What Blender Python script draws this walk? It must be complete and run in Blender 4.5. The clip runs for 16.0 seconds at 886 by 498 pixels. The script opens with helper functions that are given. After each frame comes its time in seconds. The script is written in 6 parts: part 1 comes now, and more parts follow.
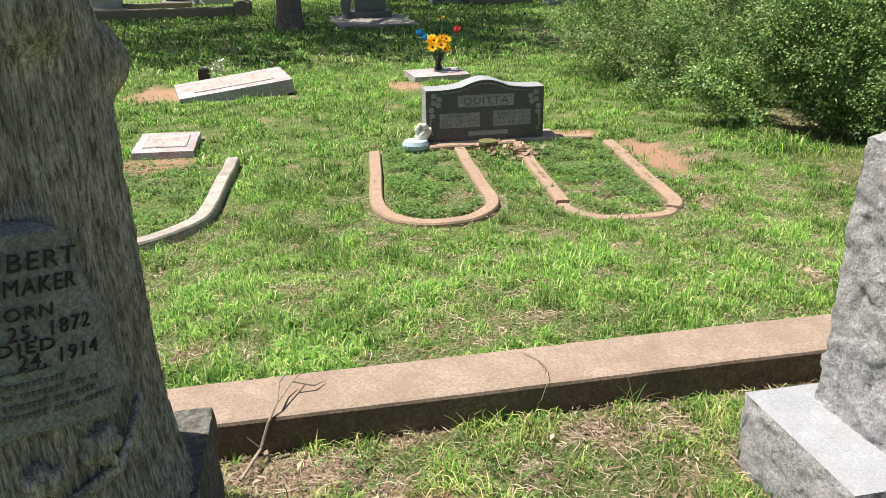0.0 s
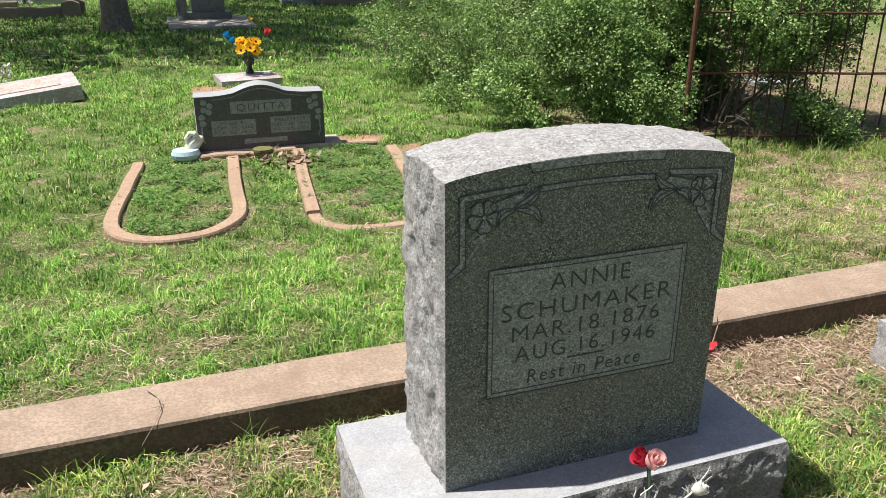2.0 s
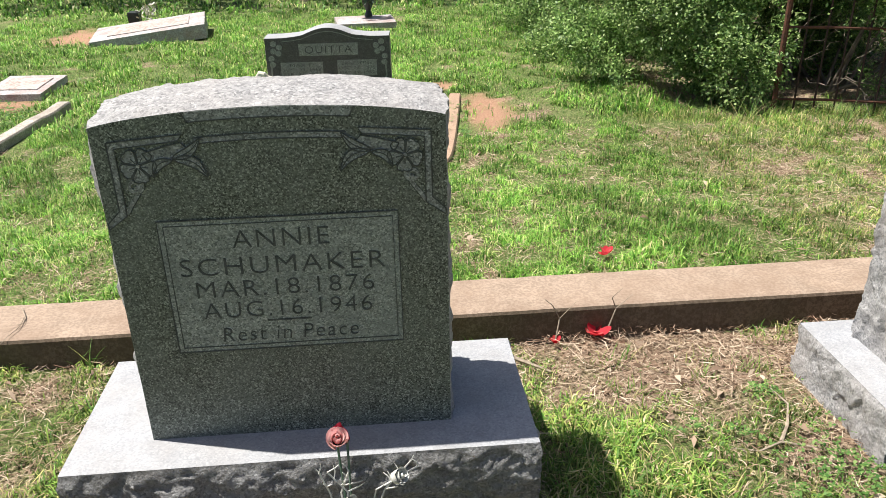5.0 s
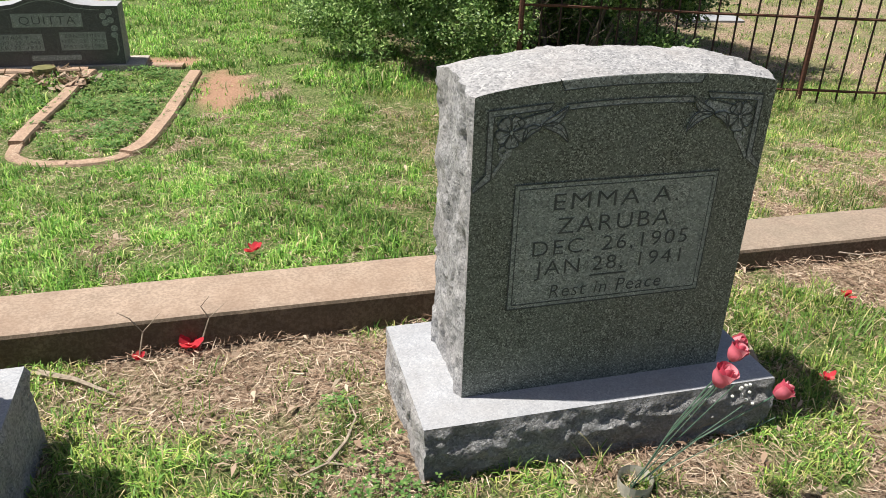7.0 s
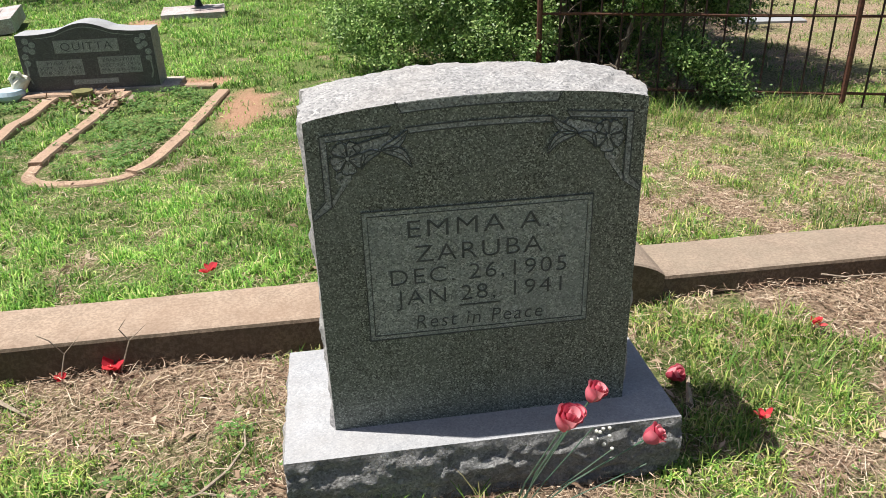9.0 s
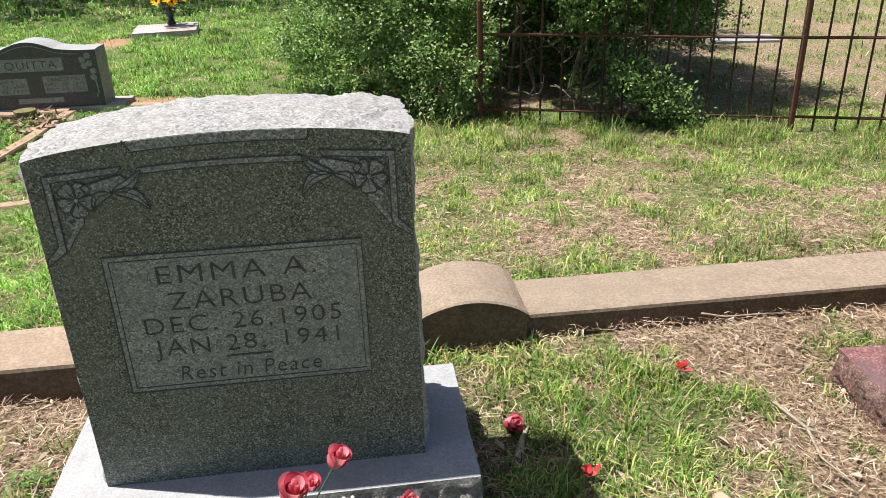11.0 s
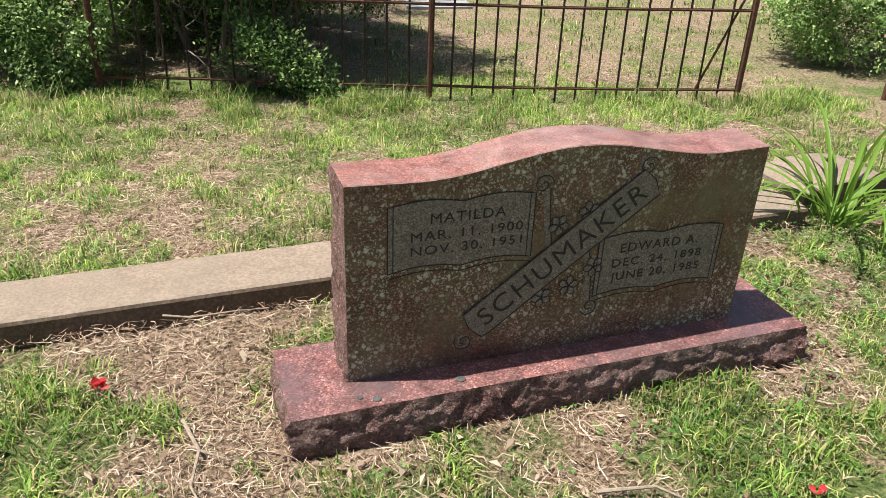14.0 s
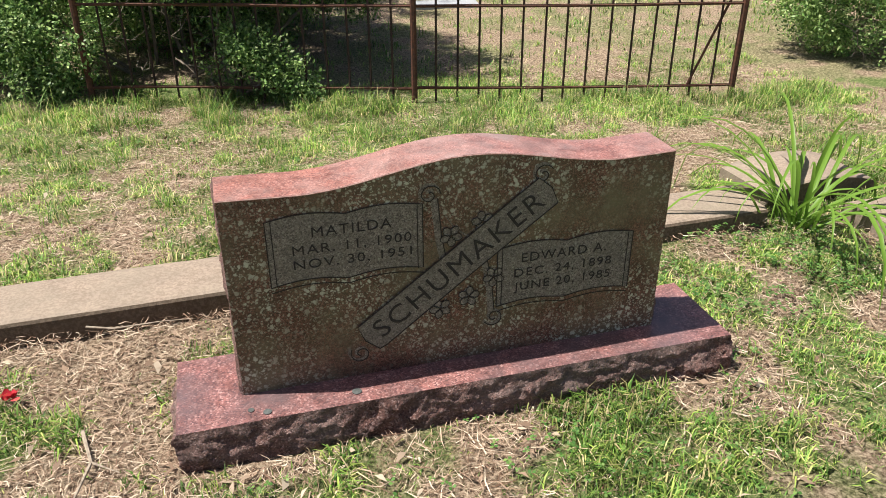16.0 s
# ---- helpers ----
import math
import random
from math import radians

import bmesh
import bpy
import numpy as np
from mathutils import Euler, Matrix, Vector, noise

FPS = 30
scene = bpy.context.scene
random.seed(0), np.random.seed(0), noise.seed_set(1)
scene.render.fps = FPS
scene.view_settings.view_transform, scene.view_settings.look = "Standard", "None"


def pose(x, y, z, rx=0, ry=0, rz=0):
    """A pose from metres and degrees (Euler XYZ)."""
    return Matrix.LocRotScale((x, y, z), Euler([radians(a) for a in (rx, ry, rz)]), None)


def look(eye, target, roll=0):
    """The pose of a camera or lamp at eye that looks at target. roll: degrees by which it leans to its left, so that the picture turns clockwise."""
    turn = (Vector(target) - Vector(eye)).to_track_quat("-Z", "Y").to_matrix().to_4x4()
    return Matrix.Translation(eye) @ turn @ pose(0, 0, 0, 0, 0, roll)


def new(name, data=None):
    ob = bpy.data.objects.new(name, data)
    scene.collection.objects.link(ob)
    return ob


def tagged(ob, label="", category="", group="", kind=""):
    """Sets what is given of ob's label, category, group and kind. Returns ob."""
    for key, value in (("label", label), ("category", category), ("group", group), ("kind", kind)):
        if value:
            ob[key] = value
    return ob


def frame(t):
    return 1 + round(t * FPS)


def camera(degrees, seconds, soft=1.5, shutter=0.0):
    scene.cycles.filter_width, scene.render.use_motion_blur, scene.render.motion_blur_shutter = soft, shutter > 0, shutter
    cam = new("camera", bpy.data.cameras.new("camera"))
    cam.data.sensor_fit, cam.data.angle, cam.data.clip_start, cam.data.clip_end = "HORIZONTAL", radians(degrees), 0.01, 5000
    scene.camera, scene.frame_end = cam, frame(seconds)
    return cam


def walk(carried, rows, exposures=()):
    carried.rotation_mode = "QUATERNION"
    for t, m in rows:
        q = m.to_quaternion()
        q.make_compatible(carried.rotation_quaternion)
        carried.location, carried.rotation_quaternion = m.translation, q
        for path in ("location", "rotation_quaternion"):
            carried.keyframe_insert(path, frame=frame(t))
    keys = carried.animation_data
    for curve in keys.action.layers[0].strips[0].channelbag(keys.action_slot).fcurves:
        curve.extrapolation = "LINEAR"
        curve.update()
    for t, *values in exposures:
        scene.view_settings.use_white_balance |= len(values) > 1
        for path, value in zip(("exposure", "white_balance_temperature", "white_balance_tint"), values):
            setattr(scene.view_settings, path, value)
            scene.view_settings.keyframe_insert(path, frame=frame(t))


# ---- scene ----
cam = camera(59.6, 16.0, soft=0.42)
PATH = [
    (0, (0.03, 0.005, 1.496), (0.38, 1.835, 0.771), -1.1),
    (0.5, (0.32, 0.028, 1.489), (0.878, 1.816, 0.788), -0.1),
    (1, (0.546, 0.034, 1.501), (1.207, 1.788, 0.803), 0.3),
    (1.5, (0.76, 0.02, 1.49), (1.437, 1.761, 0.777), 0.2),
    (2, (0.952, -0.025, 1.478), (1.573, 1.732, 0.753), -0.2),
    (2.5, (1.148, -0.043, 1.484), (1.655, 1.743, 0.74), -0.6),
    (3, (1.306, -0.047, 1.461), (1.692, 1.766, 0.711), -0.9),
    (3.2, (1.366, -0.034, 1.44), (1.699, 1.788, 0.686), -1.1),
    (5.3, (2.211, -0.16, 1.445), (2.353, 1.641, 0.588), -1.1),
    (5.5, (2.317, -0.155, 1.443), (2.513, 1.635, 0.574), -0.4),
    (6, (2.574, -0.121, 1.414), (2.902, 1.639, 0.522), 1.0),
    (6.5, (2.83, -0.083, 1.417), (3.272, 1.646, 0.514), 1.7),
    (7, (2.993, -0.055, 1.435), (3.469, 1.666, 0.534), 1.7),
    (7.5, (3.165, -0.074, 1.429), (3.607, 1.659, 0.534), 0.9),
    (8, (3.316, -0.102, 1.439), (3.689, 1.649, 0.548), -0.2),
    (8.2, (3.369, -0.109, 1.445), (3.711, 1.648, 0.553), -0.7),
    (10.3, (3.895, 0.001, 1.436), (4.062, 1.805, 0.587), -2.0),
    (10.5, (3.959, 0.005, 1.437), (4.129, 1.809, 0.591), -2.2),
    (11, (4.13, -0.006, 1.431), (4.333, 1.796, 0.586), -1.9),
    (11.5, (4.358, -0.041, 1.435), (4.646, 1.743, 0.58), -0.9),
    (12, (4.568, -0.054, 1.424), (4.975, 1.7, 0.553), 0.2),
    (12.5, (4.782, -0.057, 1.411), (5.319, 1.652, 0.521), 1.5),
    (13, (5.012, -0.018, 1.376), (5.655, 1.647, 0.473), 2.4),
    (13.5, (5.166, 0.03, 1.376), (5.844, 1.677, 0.468), 2.6),
    (14, (5.331, 0.047, 1.369), (5.989, 1.695, 0.446), 2.3),
    (14.5, (5.459, 0.037, 1.354), (6.076, 1.694, 0.42), 1.8),
    (15, (5.599, 0.016, 1.378), (6.166, 1.684, 0.43), 1.2),
    (15.5, (5.691, -0.017, 1.392), (6.23, 1.66, 0.447), 0.6),
    (16, (5.726, -0.055, 1.402), (6.266, 1.63, 0.469), -0.2),
]
walk(cam, [(t, look(eye, target, roll)) for t, eye, target, roll in PATH], [(0.0, 0.84), (1.5, 0.78), (3.0, 0.88), (5.5, 0.92), (6.0, 0.92), (7.0, 0.78), (7.5, 0.72), (8.0, 0.76), (10.5, 0.88), (12.0, 0.94), (14.5, 0.88), (16.0, 0.92)])

# ---- world, sun ----
SUN_DIR = Vector((-0.43, 0.118, 1.0)).normalized()
world = bpy.data.worlds.new("sky")
scene.world = world
world.use_nodes = True
sky = world.node_tree.nodes.new("ShaderNodeTexSky")
sky.sky_type, sky.sun_disc = "NISHITA", False
sky.air_density, sky.dust_density, sky.ozone_density = 0.75, 2.0, 0.5
sky.sun_elevation = math.asin(SUN_DIR.z)
sky.sun_rotation = math.atan2(SUN_DIR.x, SUN_DIR.y)
back = world.node_tree.nodes["Background"]
back.inputs["Strength"].default_value = 0.059
world.node_tree.links.new(sky.outputs[0], back.inputs[0])
sun = new("sun", bpy.data.lights.new("sun", "SUN"))
sun.data.energy, sun.data.angle, sun.data.color = 4.7, radians(0.53), (1.0, 0.95, 0.87)
sun.matrix_world = look(SUN_DIR * 40, (0, 0, 0))


# ---- materials ----
def material(name):
    m = bpy.data.materials.new(name)
    m.use_nodes = True
    return m, m.node_tree.nodes, m.node_tree.links, m.node_tree.nodes["Principled BSDF"]


def node(nodes, kind, **values):
    n = nodes.new(kind)
    for key, value in values.items():
        n.inputs[key].default_value = value
    return n


def ramp(nodes, links, source, stops):
    r = nodes.new("ShaderNodeValToRGB")
    while len(r.color_ramp.elements) < len(stops):
        r.color_ramp.elements.new(0.5)
    for e, (p, c) in zip(r.color_ramp.elements, stops):
        e.position, e.color = p, (*c, 1)
    links.new(source, r.inputs[0])
    return r.outputs[0]


def mixed(nodes, links, factor, a, b, blend="MIX"):
    m = nodes.new("ShaderNodeMix")
    m.data_type, m.blend_type = "RGBA", blend
    for slot, v in ((0, factor), (6, a), (7, b)):
        if isinstance(v, bpy.types.NodeSocket):
            links.new(v, m.inputs[slot])
        else:
            m.inputs[slot].default_value = v if slot == 0 else (*v, 1)
    return m.outputs[2]


def bumped(nodes, links, bsdf, height, strength, distance):
    b = node(nodes, "ShaderNodeBump", Strength=strength, Distance=distance)
    links.new(height, b.inputs["Height"])
    links.new(b.outputs[0], bsdf.inputs["Normal"])


def coords(nodes):
    return nodes.new("ShaderNodeTexCoord").outputs["Object"]


def stone(name, dark, mid, light, grain=150, rough=0.6, relief=0.3, relief_scale=60, stain=(0.5, 0.5, 0.5), stain_amount=0.3, lichen=None, lichen_scale=26, lichen_cut=(0.2, 0.27), crystal=False, blotches=(0.78, 1.0, 26.0)):
    """Speckled stone: three grain colours, large stains, optional round lichen spots."""
    m, n, l, b = material(name)
    c = coords(n)
    if crystal:
        g = node(n, "ShaderNodeTexVoronoi", Scale=grain, Randomness=1.0)
        l.new(c, g.inputs["Vector"])
        split = n.new("ShaderNodeSeparateColor")
        l.new(g.outputs["Color"], split.inputs[0])
        col = ramp(n, l, split.outputs[0], [(0.12, dark), (0.45, mid), (0.75, mid), (0.95, light)])
    else:
        g = node(n, "ShaderNodeTexNoise", Scale=grain, Detail=3.0, Roughness=0.75)
        l.new(c, g.inputs["Vector"])
        col = ramp(n, l, g.outputs[0], [(0.42, dark), (0.5, mid), (0.58, light)])
    blotch = node(n, "ShaderNodeTexNoise", Scale=blotches[2], Detail=5.0, Roughness=0.7)
    l.new(c, blotch.inputs["Vector"])
    col = mixed(n, l, 1.0, col, ramp(n, l, blotch.outputs[0], [(0.36, (blotches[0],) * 3), (0.64, (blotches[1],) * 3)]), "MULTIPLY")
    s = node(n, "ShaderNodeTexNoise", Scale=5.0, Detail=6.0, Roughness=0.65)
    l.new(c, s.inputs["Vector"])
    f = ramp(n, l, s.outputs[0], [(0.42, (0, 0, 0)), (0.68, (stain_amount,) * 3)])
    col = mixed(n, l, f, col, stain)
    if lichen:
        v = node(n, "ShaderNodeTexVoronoi", Scale=lichen_scale, Randomness=1.0)
        w = node(n, "ShaderNodeTexNoise", Scale=70.0, Detail=3.0)
        wv = n.new("ShaderNodeVectorMath")
        wv.operation = "MULTIPLY_ADD"
        wv.inputs[1].default_value = (0.02,) * 3
        l.new(c, w.inputs["Vector"])
        l.new(w.outputs["Color"], wv.inputs[0])
        l.new(c, wv.inputs[2])
        l.new(wv.outputs[0], v.inputs["Vector"])
        pick = n.new("ShaderNodeSeparateColor")
        l.new(v.outputs["Color"], pick.inputs[0])
        grow = n.new("ShaderNodeMath")
        grow.operation = "MULTIPLY_ADD"
        grow.inputs[1].default_value = 0.2
        l.new(pick.outputs[0], grow.inputs[0])
        l.new(v.outputs["Distance"], grow.inputs[2])
        spots = ramp(n, l, grow.outputs[0], [(lichen_cut[0], (1, 1, 1)), (lichen_cut[1], (0, 0, 0))])
        where = node(n, "ShaderNodeTexNoise", Scale=3.2, Detail=6.0, Roughness=0.6)
        l.new(c, where.inputs["Vector"])
        area = ramp(n, l, where.outputs[0], [(0.4, (0.1, 0.1, 0.1)), (0.57, (0.95, 0.95, 0.95))])
        v2 = node(n, "ShaderNodeTexVoronoi", Scale=lichen_scale * 2.3, Randomness=1.0)
        l.new(wv.outputs[0], v2.inputs["Vector"])
        small = ramp(n, l, v2.outputs["Distance"], [(lichen_cut[0] * 0.8, (0.7, 0.7, 0.7)), (lichen_cut[1], (0, 0, 0))])
        both = mixed(n, l, 1.0, spots, small, "LIGHTEN")
        col = mixed(n, l, mixed(n, l, 1.0, both, area, "MULTIPLY"), col, lichen)
    l.new(col, b.inputs["Base Color"])
    b.inputs["Roughness"].default_value = rough
    r = node(n, "ShaderNodeTexNoise", Scale=relief_scale, Detail=8.0, Roughness=0.7)
    l.new(c, r.inputs["Vector"])
    bumped(n, l, b, r.outputs[0], relief, 0.03 if relief > 0.85 else 0.01)
    return m


def blade_material(name, stops, rough=0.55, through_light=0.35):
    """Thin leaves: a colour for each leaf, and some light through it."""
    m, n, l, b = material(name)
    geo = n.new("ShaderNodeNewGeometry")
    col = ramp(n, l, geo.outputs["Random Per Island"], stops)
    tone = n.new("ShaderNodeAttribute")
    tone.attribute_name = "tone"
    lift = n.new("ShaderNodeMath")
    lift.operation = "ADD"
    lift.inputs[1].default_value = 1.0
    l.new(tone.outputs["Fac"], lift.inputs[0])
    bright = n.new("ShaderNodeVectorMath")
    bright.operation = "SCALE"
    l.new(col, bright.inputs[0])
    l.new(lift.outputs[0], bright.inputs["Scale"])
    col = bright.outputs[0]
    l.new(col, b.inputs["Base Color"])
    b.inputs["Roughness"].default_value = rough
    b.inputs["Specular IOR Level"].default_value = 0.25
    t = n.new("ShaderNodeBsdfTranslucent")
    l.new(col, t.inputs[0])
    mix = n.new("ShaderNodeMixShader")
    mix.inputs[0].default_value = through_light
    out = n["Material Output"]
    l.new(b.outputs[0], mix.inputs[1])
    l.new(t.outputs[0], mix.inputs[2])
    l.new(mix.outputs[0], out.inputs[0])
    return m


def plain(name, colour, rough=0.6, second=None, scale=30, relief=0.15, metal=0.0):
    m, n, l, b = material(name)
    c = coords(n)
    t = node(n, "ShaderNodeTexNoise", Scale=scale, Detail=6.0, Roughness=0.65)
    l.new(c, t.inputs["Vector"])
    second = second or tuple(v * 0.6 for v in colour)
    l.new(ramp(n, l, t.outputs[0], [(0.35, second), (0.62, colour)]), b.inputs["Base Color"])
    b.inputs["Roughness"].default_value, b.inputs["Metallic"].default_value = rough, metal
    bumped(n, l, b, t.outputs[0], relief, 0.005)
    return m


GREY_HONED = stone("grey granite honed", (0.029, 0.036, 0.03), (0.142, 0.163, 0.141), (0.38, 0.42, 0.372), 330, 0.48, 0.03, 300, (0.155, 0.178, 0.16), 0.5, crystal=True)
GREY_PITCHED = stone("grey granite rock pitched", (0.22, 0.22, 0.227), (0.36, 0.357, 0.362), (0.48, 0.474, 0.474), 200, 0.75, 0.85, 60, (0.36, 0.335, 0.32), 0.5, crystal=True, blotches=(0.78, 1.06, 34.0))
GREY_BASE = stone("grey granite base, weathered", (0.22, 0.222, 0.225), (0.345, 0.347, 0.35), (0.48, 0.482, 0.486), 200, 0.8, 0.9, 60, (0.2, 0.185, 0.165), 0.5, crystal=True, blotches=(0.7, 1.12, 34.0))
GREY_SAWN = stone("grey granite sawn", (0.28, 0.29, 0.31), (0.34, 0.35, 0.373), (0.4, 0.41, 0.432), 240, 0.6, 0.08, 200, (0.3, 0.29, 0.285), 0.5, crystal=True, blotches=(0.84, 1.02, 12.0))
GREY_FROSTED = stone("grey granite frosted", (0.14, 0.158, 0.142), (0.3, 0.332, 0.3), (0.52, 0.555, 0.51), 300, 0.7, 0.12, 250, (0.18, 0.205, 0.19), 0.6, crystal=True)
CUT_DARK = plain("weathered cut lettering", (0.085, 0.094, 0.09), 0.8, (0.04, 0.046, 0.043), 60)
CUT_RELIEF = stone("carved relief", (0.12, 0.13, 0.126), (0.28, 0.302, 0.29), (0.5, 0.53, 0.51), 280, 0.65, 0.2, 120, (0.16, 0.175, 0.165), 0.4, crystal=True)
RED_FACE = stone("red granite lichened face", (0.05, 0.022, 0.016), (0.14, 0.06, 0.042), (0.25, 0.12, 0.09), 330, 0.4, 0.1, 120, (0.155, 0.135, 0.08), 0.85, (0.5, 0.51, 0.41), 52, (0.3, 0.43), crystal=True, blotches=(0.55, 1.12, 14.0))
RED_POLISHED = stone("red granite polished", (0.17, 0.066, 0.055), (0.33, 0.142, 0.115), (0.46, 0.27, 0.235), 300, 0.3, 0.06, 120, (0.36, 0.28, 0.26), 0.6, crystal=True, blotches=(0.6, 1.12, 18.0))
RED_LEDGE = stone("red granite polished ledge, weathered", (0.12, 0.055, 0.055), (0.28, 0.125, 0.112), (0.5, 0.3, 0.275), 240, 0.3, 0.06, 120, (0.12, 0.085, 0.09), 0.8, crystal=True, blotches=(0.5, 1.12, 16.0))
RED_PITCHED = stone("red granite rock pitched", (0.1, 0.045, 0.038), (0.24, 0.115, 0.095), (0.45, 0.29, 0.26), 240, 0.75, 0.9, 50, (0.36, 0.29, 0.26), 0.4, crystal=True, blotches=(0.5, 1.15, 30.0))
RED_FROSTED = stone("red granite frosted", (0.11, 0.09, 0.074), (0.225, 0.192, 0.158), (0.35, 0.31, 0.26), 300, 0.7, 0.1, 250, (0.14, 0.128, 0.104), 0.5, (0.34, 0.332, 0.265), 60, (0.16, 0.3), crystal=True, blotches=(0.66, 1.05, 50.0))
RED_EDGE_LIGHT = plain("pale highlight on worn red granite edge", (0.42, 0.27, 0.24), 0.7, (0.24, 0.12, 0.1), 60)
CUT_BLACK = plain("dark cut lettering in red granite", (0.04, 0.034, 0.03), 0.85, (0.022, 0.019, 0.017), 60)
KERB_TAN = stone("tan kerb concrete", (0.262, 0.196, 0.146), (0.31, 0.234, 0.176), (0.36, 0.278, 0.214), 90, 0.85, 0.3, 50, (0.22, 0.15, 0.105), 0.6, blotches=(0.84, 1.04, 9.0))
KERB_GREY = stone("grey tan kerb concrete", (0.22, 0.168, 0.126), (0.265, 0.204, 0.155), (0.31, 0.242, 0.188), 90, 0.85, 0.3, 50, (0.22, 0.185, 0.14), 0.6, blotches=(0.82, 1.04, 9.0))
# Kerb fronts: soil stain and the front's shade, both put into the colour.
KERB_STAIN_SHADE = stone("soil-stained, shade-darkened kerb concrete", (0.12, 0.085, 0.058), (0.155, 0.112, 0.078), (0.2, 0.15, 0.108), 90, 0.9, 0.4, 50, (0.08, 0.062, 0.04), 0.7, blotches=(0.75, 1.06, 9.0))
EDGING = stone("brick red edging concrete", (0.3, 0.2, 0.135), (0.38, 0.258, 0.176), (0.46, 0.325, 0.235), 90, 0.85, 0.35, 40, (0.25, 0.17, 0.12), 0.6)
PALE_CONCRETE = stone("pale old concrete", (0.3, 0.26, 0.22), (0.46, 0.4, 0.34), (0.6, 0.54, 0.48), 110, 0.85, 0.4, 40, (0.2, 0.18, 0.15), 0.7)
TREE_STONE = stone("carved grey limestone bark", (0.13, 0.122, 0.103), (0.21, 0.197, 0.168), (0.3, 0.282, 0.242), 30, 0.85, 0.9, 55, (0.1, 0.105, 0.075), 0.7)
TREE_PLATE = stone("smooth grey limestone scroll", (0.15, 0.168, 0.158), (0.22, 0.243, 0.23), (0.31, 0.332, 0.315), 120, 0.6, 0.3, 60, (0.08, 0.09, 0.078), 0.5)
MARBLE = stone("white marble marker", (0.34, 0.33, 0.335), (0.46, 0.45, 0.455), (0.58, 0.57, 0.575), 60, 0.55, 0.15, 60, (0.3, 0.19, 0.16), 0.75)
def bark_stone():
    """Limestone carved with upright bark grooves; the grooves' shade is put into the colour."""
    m, n, l, b = material("grey limestone bark with painted groove shade")
    c = coords(n)
    mp = n.new("ShaderNodeMapping")
    mp.inputs["Scale"].default_value = (1, 1, 0.15)
    l.new(c, mp.inputs["Vector"])
    g = node(n, "ShaderNodeTexNoise", Scale=140.0, Detail=3.0, Roughness=0.8, Distortion=0.3)
    l.new(mp.outputs[0], g.inputs["Vector"])
    f = node(n, "ShaderNodeTexNoise", Scale=14.0, Detail=8.0, Roughness=0.75)
    l.new(c, f.inputs["Vector"])
    # Low noise is dark: streaks stand in for shade inside the grooves.
    col = ramp(n, l, g.outputs[0], [(0.38, (0.14, 0.136, 0.122)), (0.48, (0.33, 0.32, 0.283)), (0.56, (0.44, 0.43, 0.385)), (0.66, (0.62, 0.61, 0.55))])
    col = mixed(n, l, 1.0, col, ramp(n, l, f.outputs[0], [(0.35, (0.55, 0.57, 0.48)), (0.62, (1.1, 1.08, 1.04))]), "MULTIPLY")
    l.new(col, b.inputs["Base Color"])
    b.inputs["Roughness"].default_value = 0.9
    bumped(n, l, b, g.outputs[0], 0.6, 0.012)
    return m


TREE_BARK = bark_stone()
CUT_WORN = plain("worn shallow lettering", (0.15, 0.155, 0.14), 0.85, (0.07, 0.075, 0.068), 80)
DARK_GRANITE = stone("dark grey granite", (0.05, 0.052, 0.055), (0.09, 0.092, 0.096), (0.15, 0.15, 0.155), 200, 0.4, 0.1, 100, (0.07, 0.07, 0.07), 0.3, crystal=True)
RUST = plain("rusted iron", (0.13, 0.05, 0.028), 0.85, (0.05, 0.022, 0.015), 45, 0.4)
IRON_DARK = plain("dark rusted picket iron", (0.06, 0.03, 0.022), 0.85, (0.025, 0.015, 0.012), 60, 0.4)
BARK = plain("grey brown bark", (0.24, 0.2, 0.16), 0.95, (0.12, 0.095, 0.075), 18, 0.8)
TWIG = plain("dry grey twig", (0.36, 0.3, 0.23), 0.9, (0.2, 0.16, 0.12), 60, 0.4)
GRASS = blade_material("plot grass", [(0.0, (0.075, 0.17, 0.03)), (0.4, (0.16, 0.29, 0.055)), (0.68, (0.29, 0.385, 0.08)), (0.84, (0.42, 0.4, 0.16)), (1.0, (0.58, 0.46, 0.28))], 0.5, 0.3)
LAWN = blade_material("lawn grass", [(0.0, (0.055, 0.155, 0.022)), (0.38, (0.13, 0.29, 0.044)), (0.74, (0.255, 0.43, 0.08)), (0.91, (0.4, 0.47, 0.16)), (1.0, (0.56, 0.46, 0.28))], 0.5, 0.3)
STRAW = blade_material("dry pine straw and grass", [(0.0, (0.11, 0.055, 0.032)), (0.35, (0.32, 0.217, 0.15)), (0.72, (0.5, 0.382, 0.278)), (1.0, (0.68, 0.575, 0.44))], 0.65, 0.1)
CLOVER = blade_material("low clover weed", [(0.0, (0.06, 0.16, 0.035)), (0.6, (0.13, 0.25, 0.062)), (1.0, (0.25, 0.36, 0.11))])
LEAF = blade_material("small holly leaf", [(0.0, (0.055, 0.115, 0.032)), (0.4, (0.125, 0.225, 0.06)), (0.75, (0.25, 0.37, 0.11)), (1.0, (0.42, 0.52, 0.23))], 0.42, 0.26)
LILY = blade_material("daylily leaf", [(0.0, (0.12, 0.23, 0.035)), (0.6, (0.2, 0.34, 0.05)), (1.0, (0.32, 0.43, 0.09))], 0.4, 0.4)
DRY_LEAF = blade_material("fallen dry leaf", [(0.0, (0.14, 0.09, 0.06)), (0.5, (0.3, 0.21, 0.145)), (1.0, (0.5, 0.41, 0.31))], 0.7, 0.1)
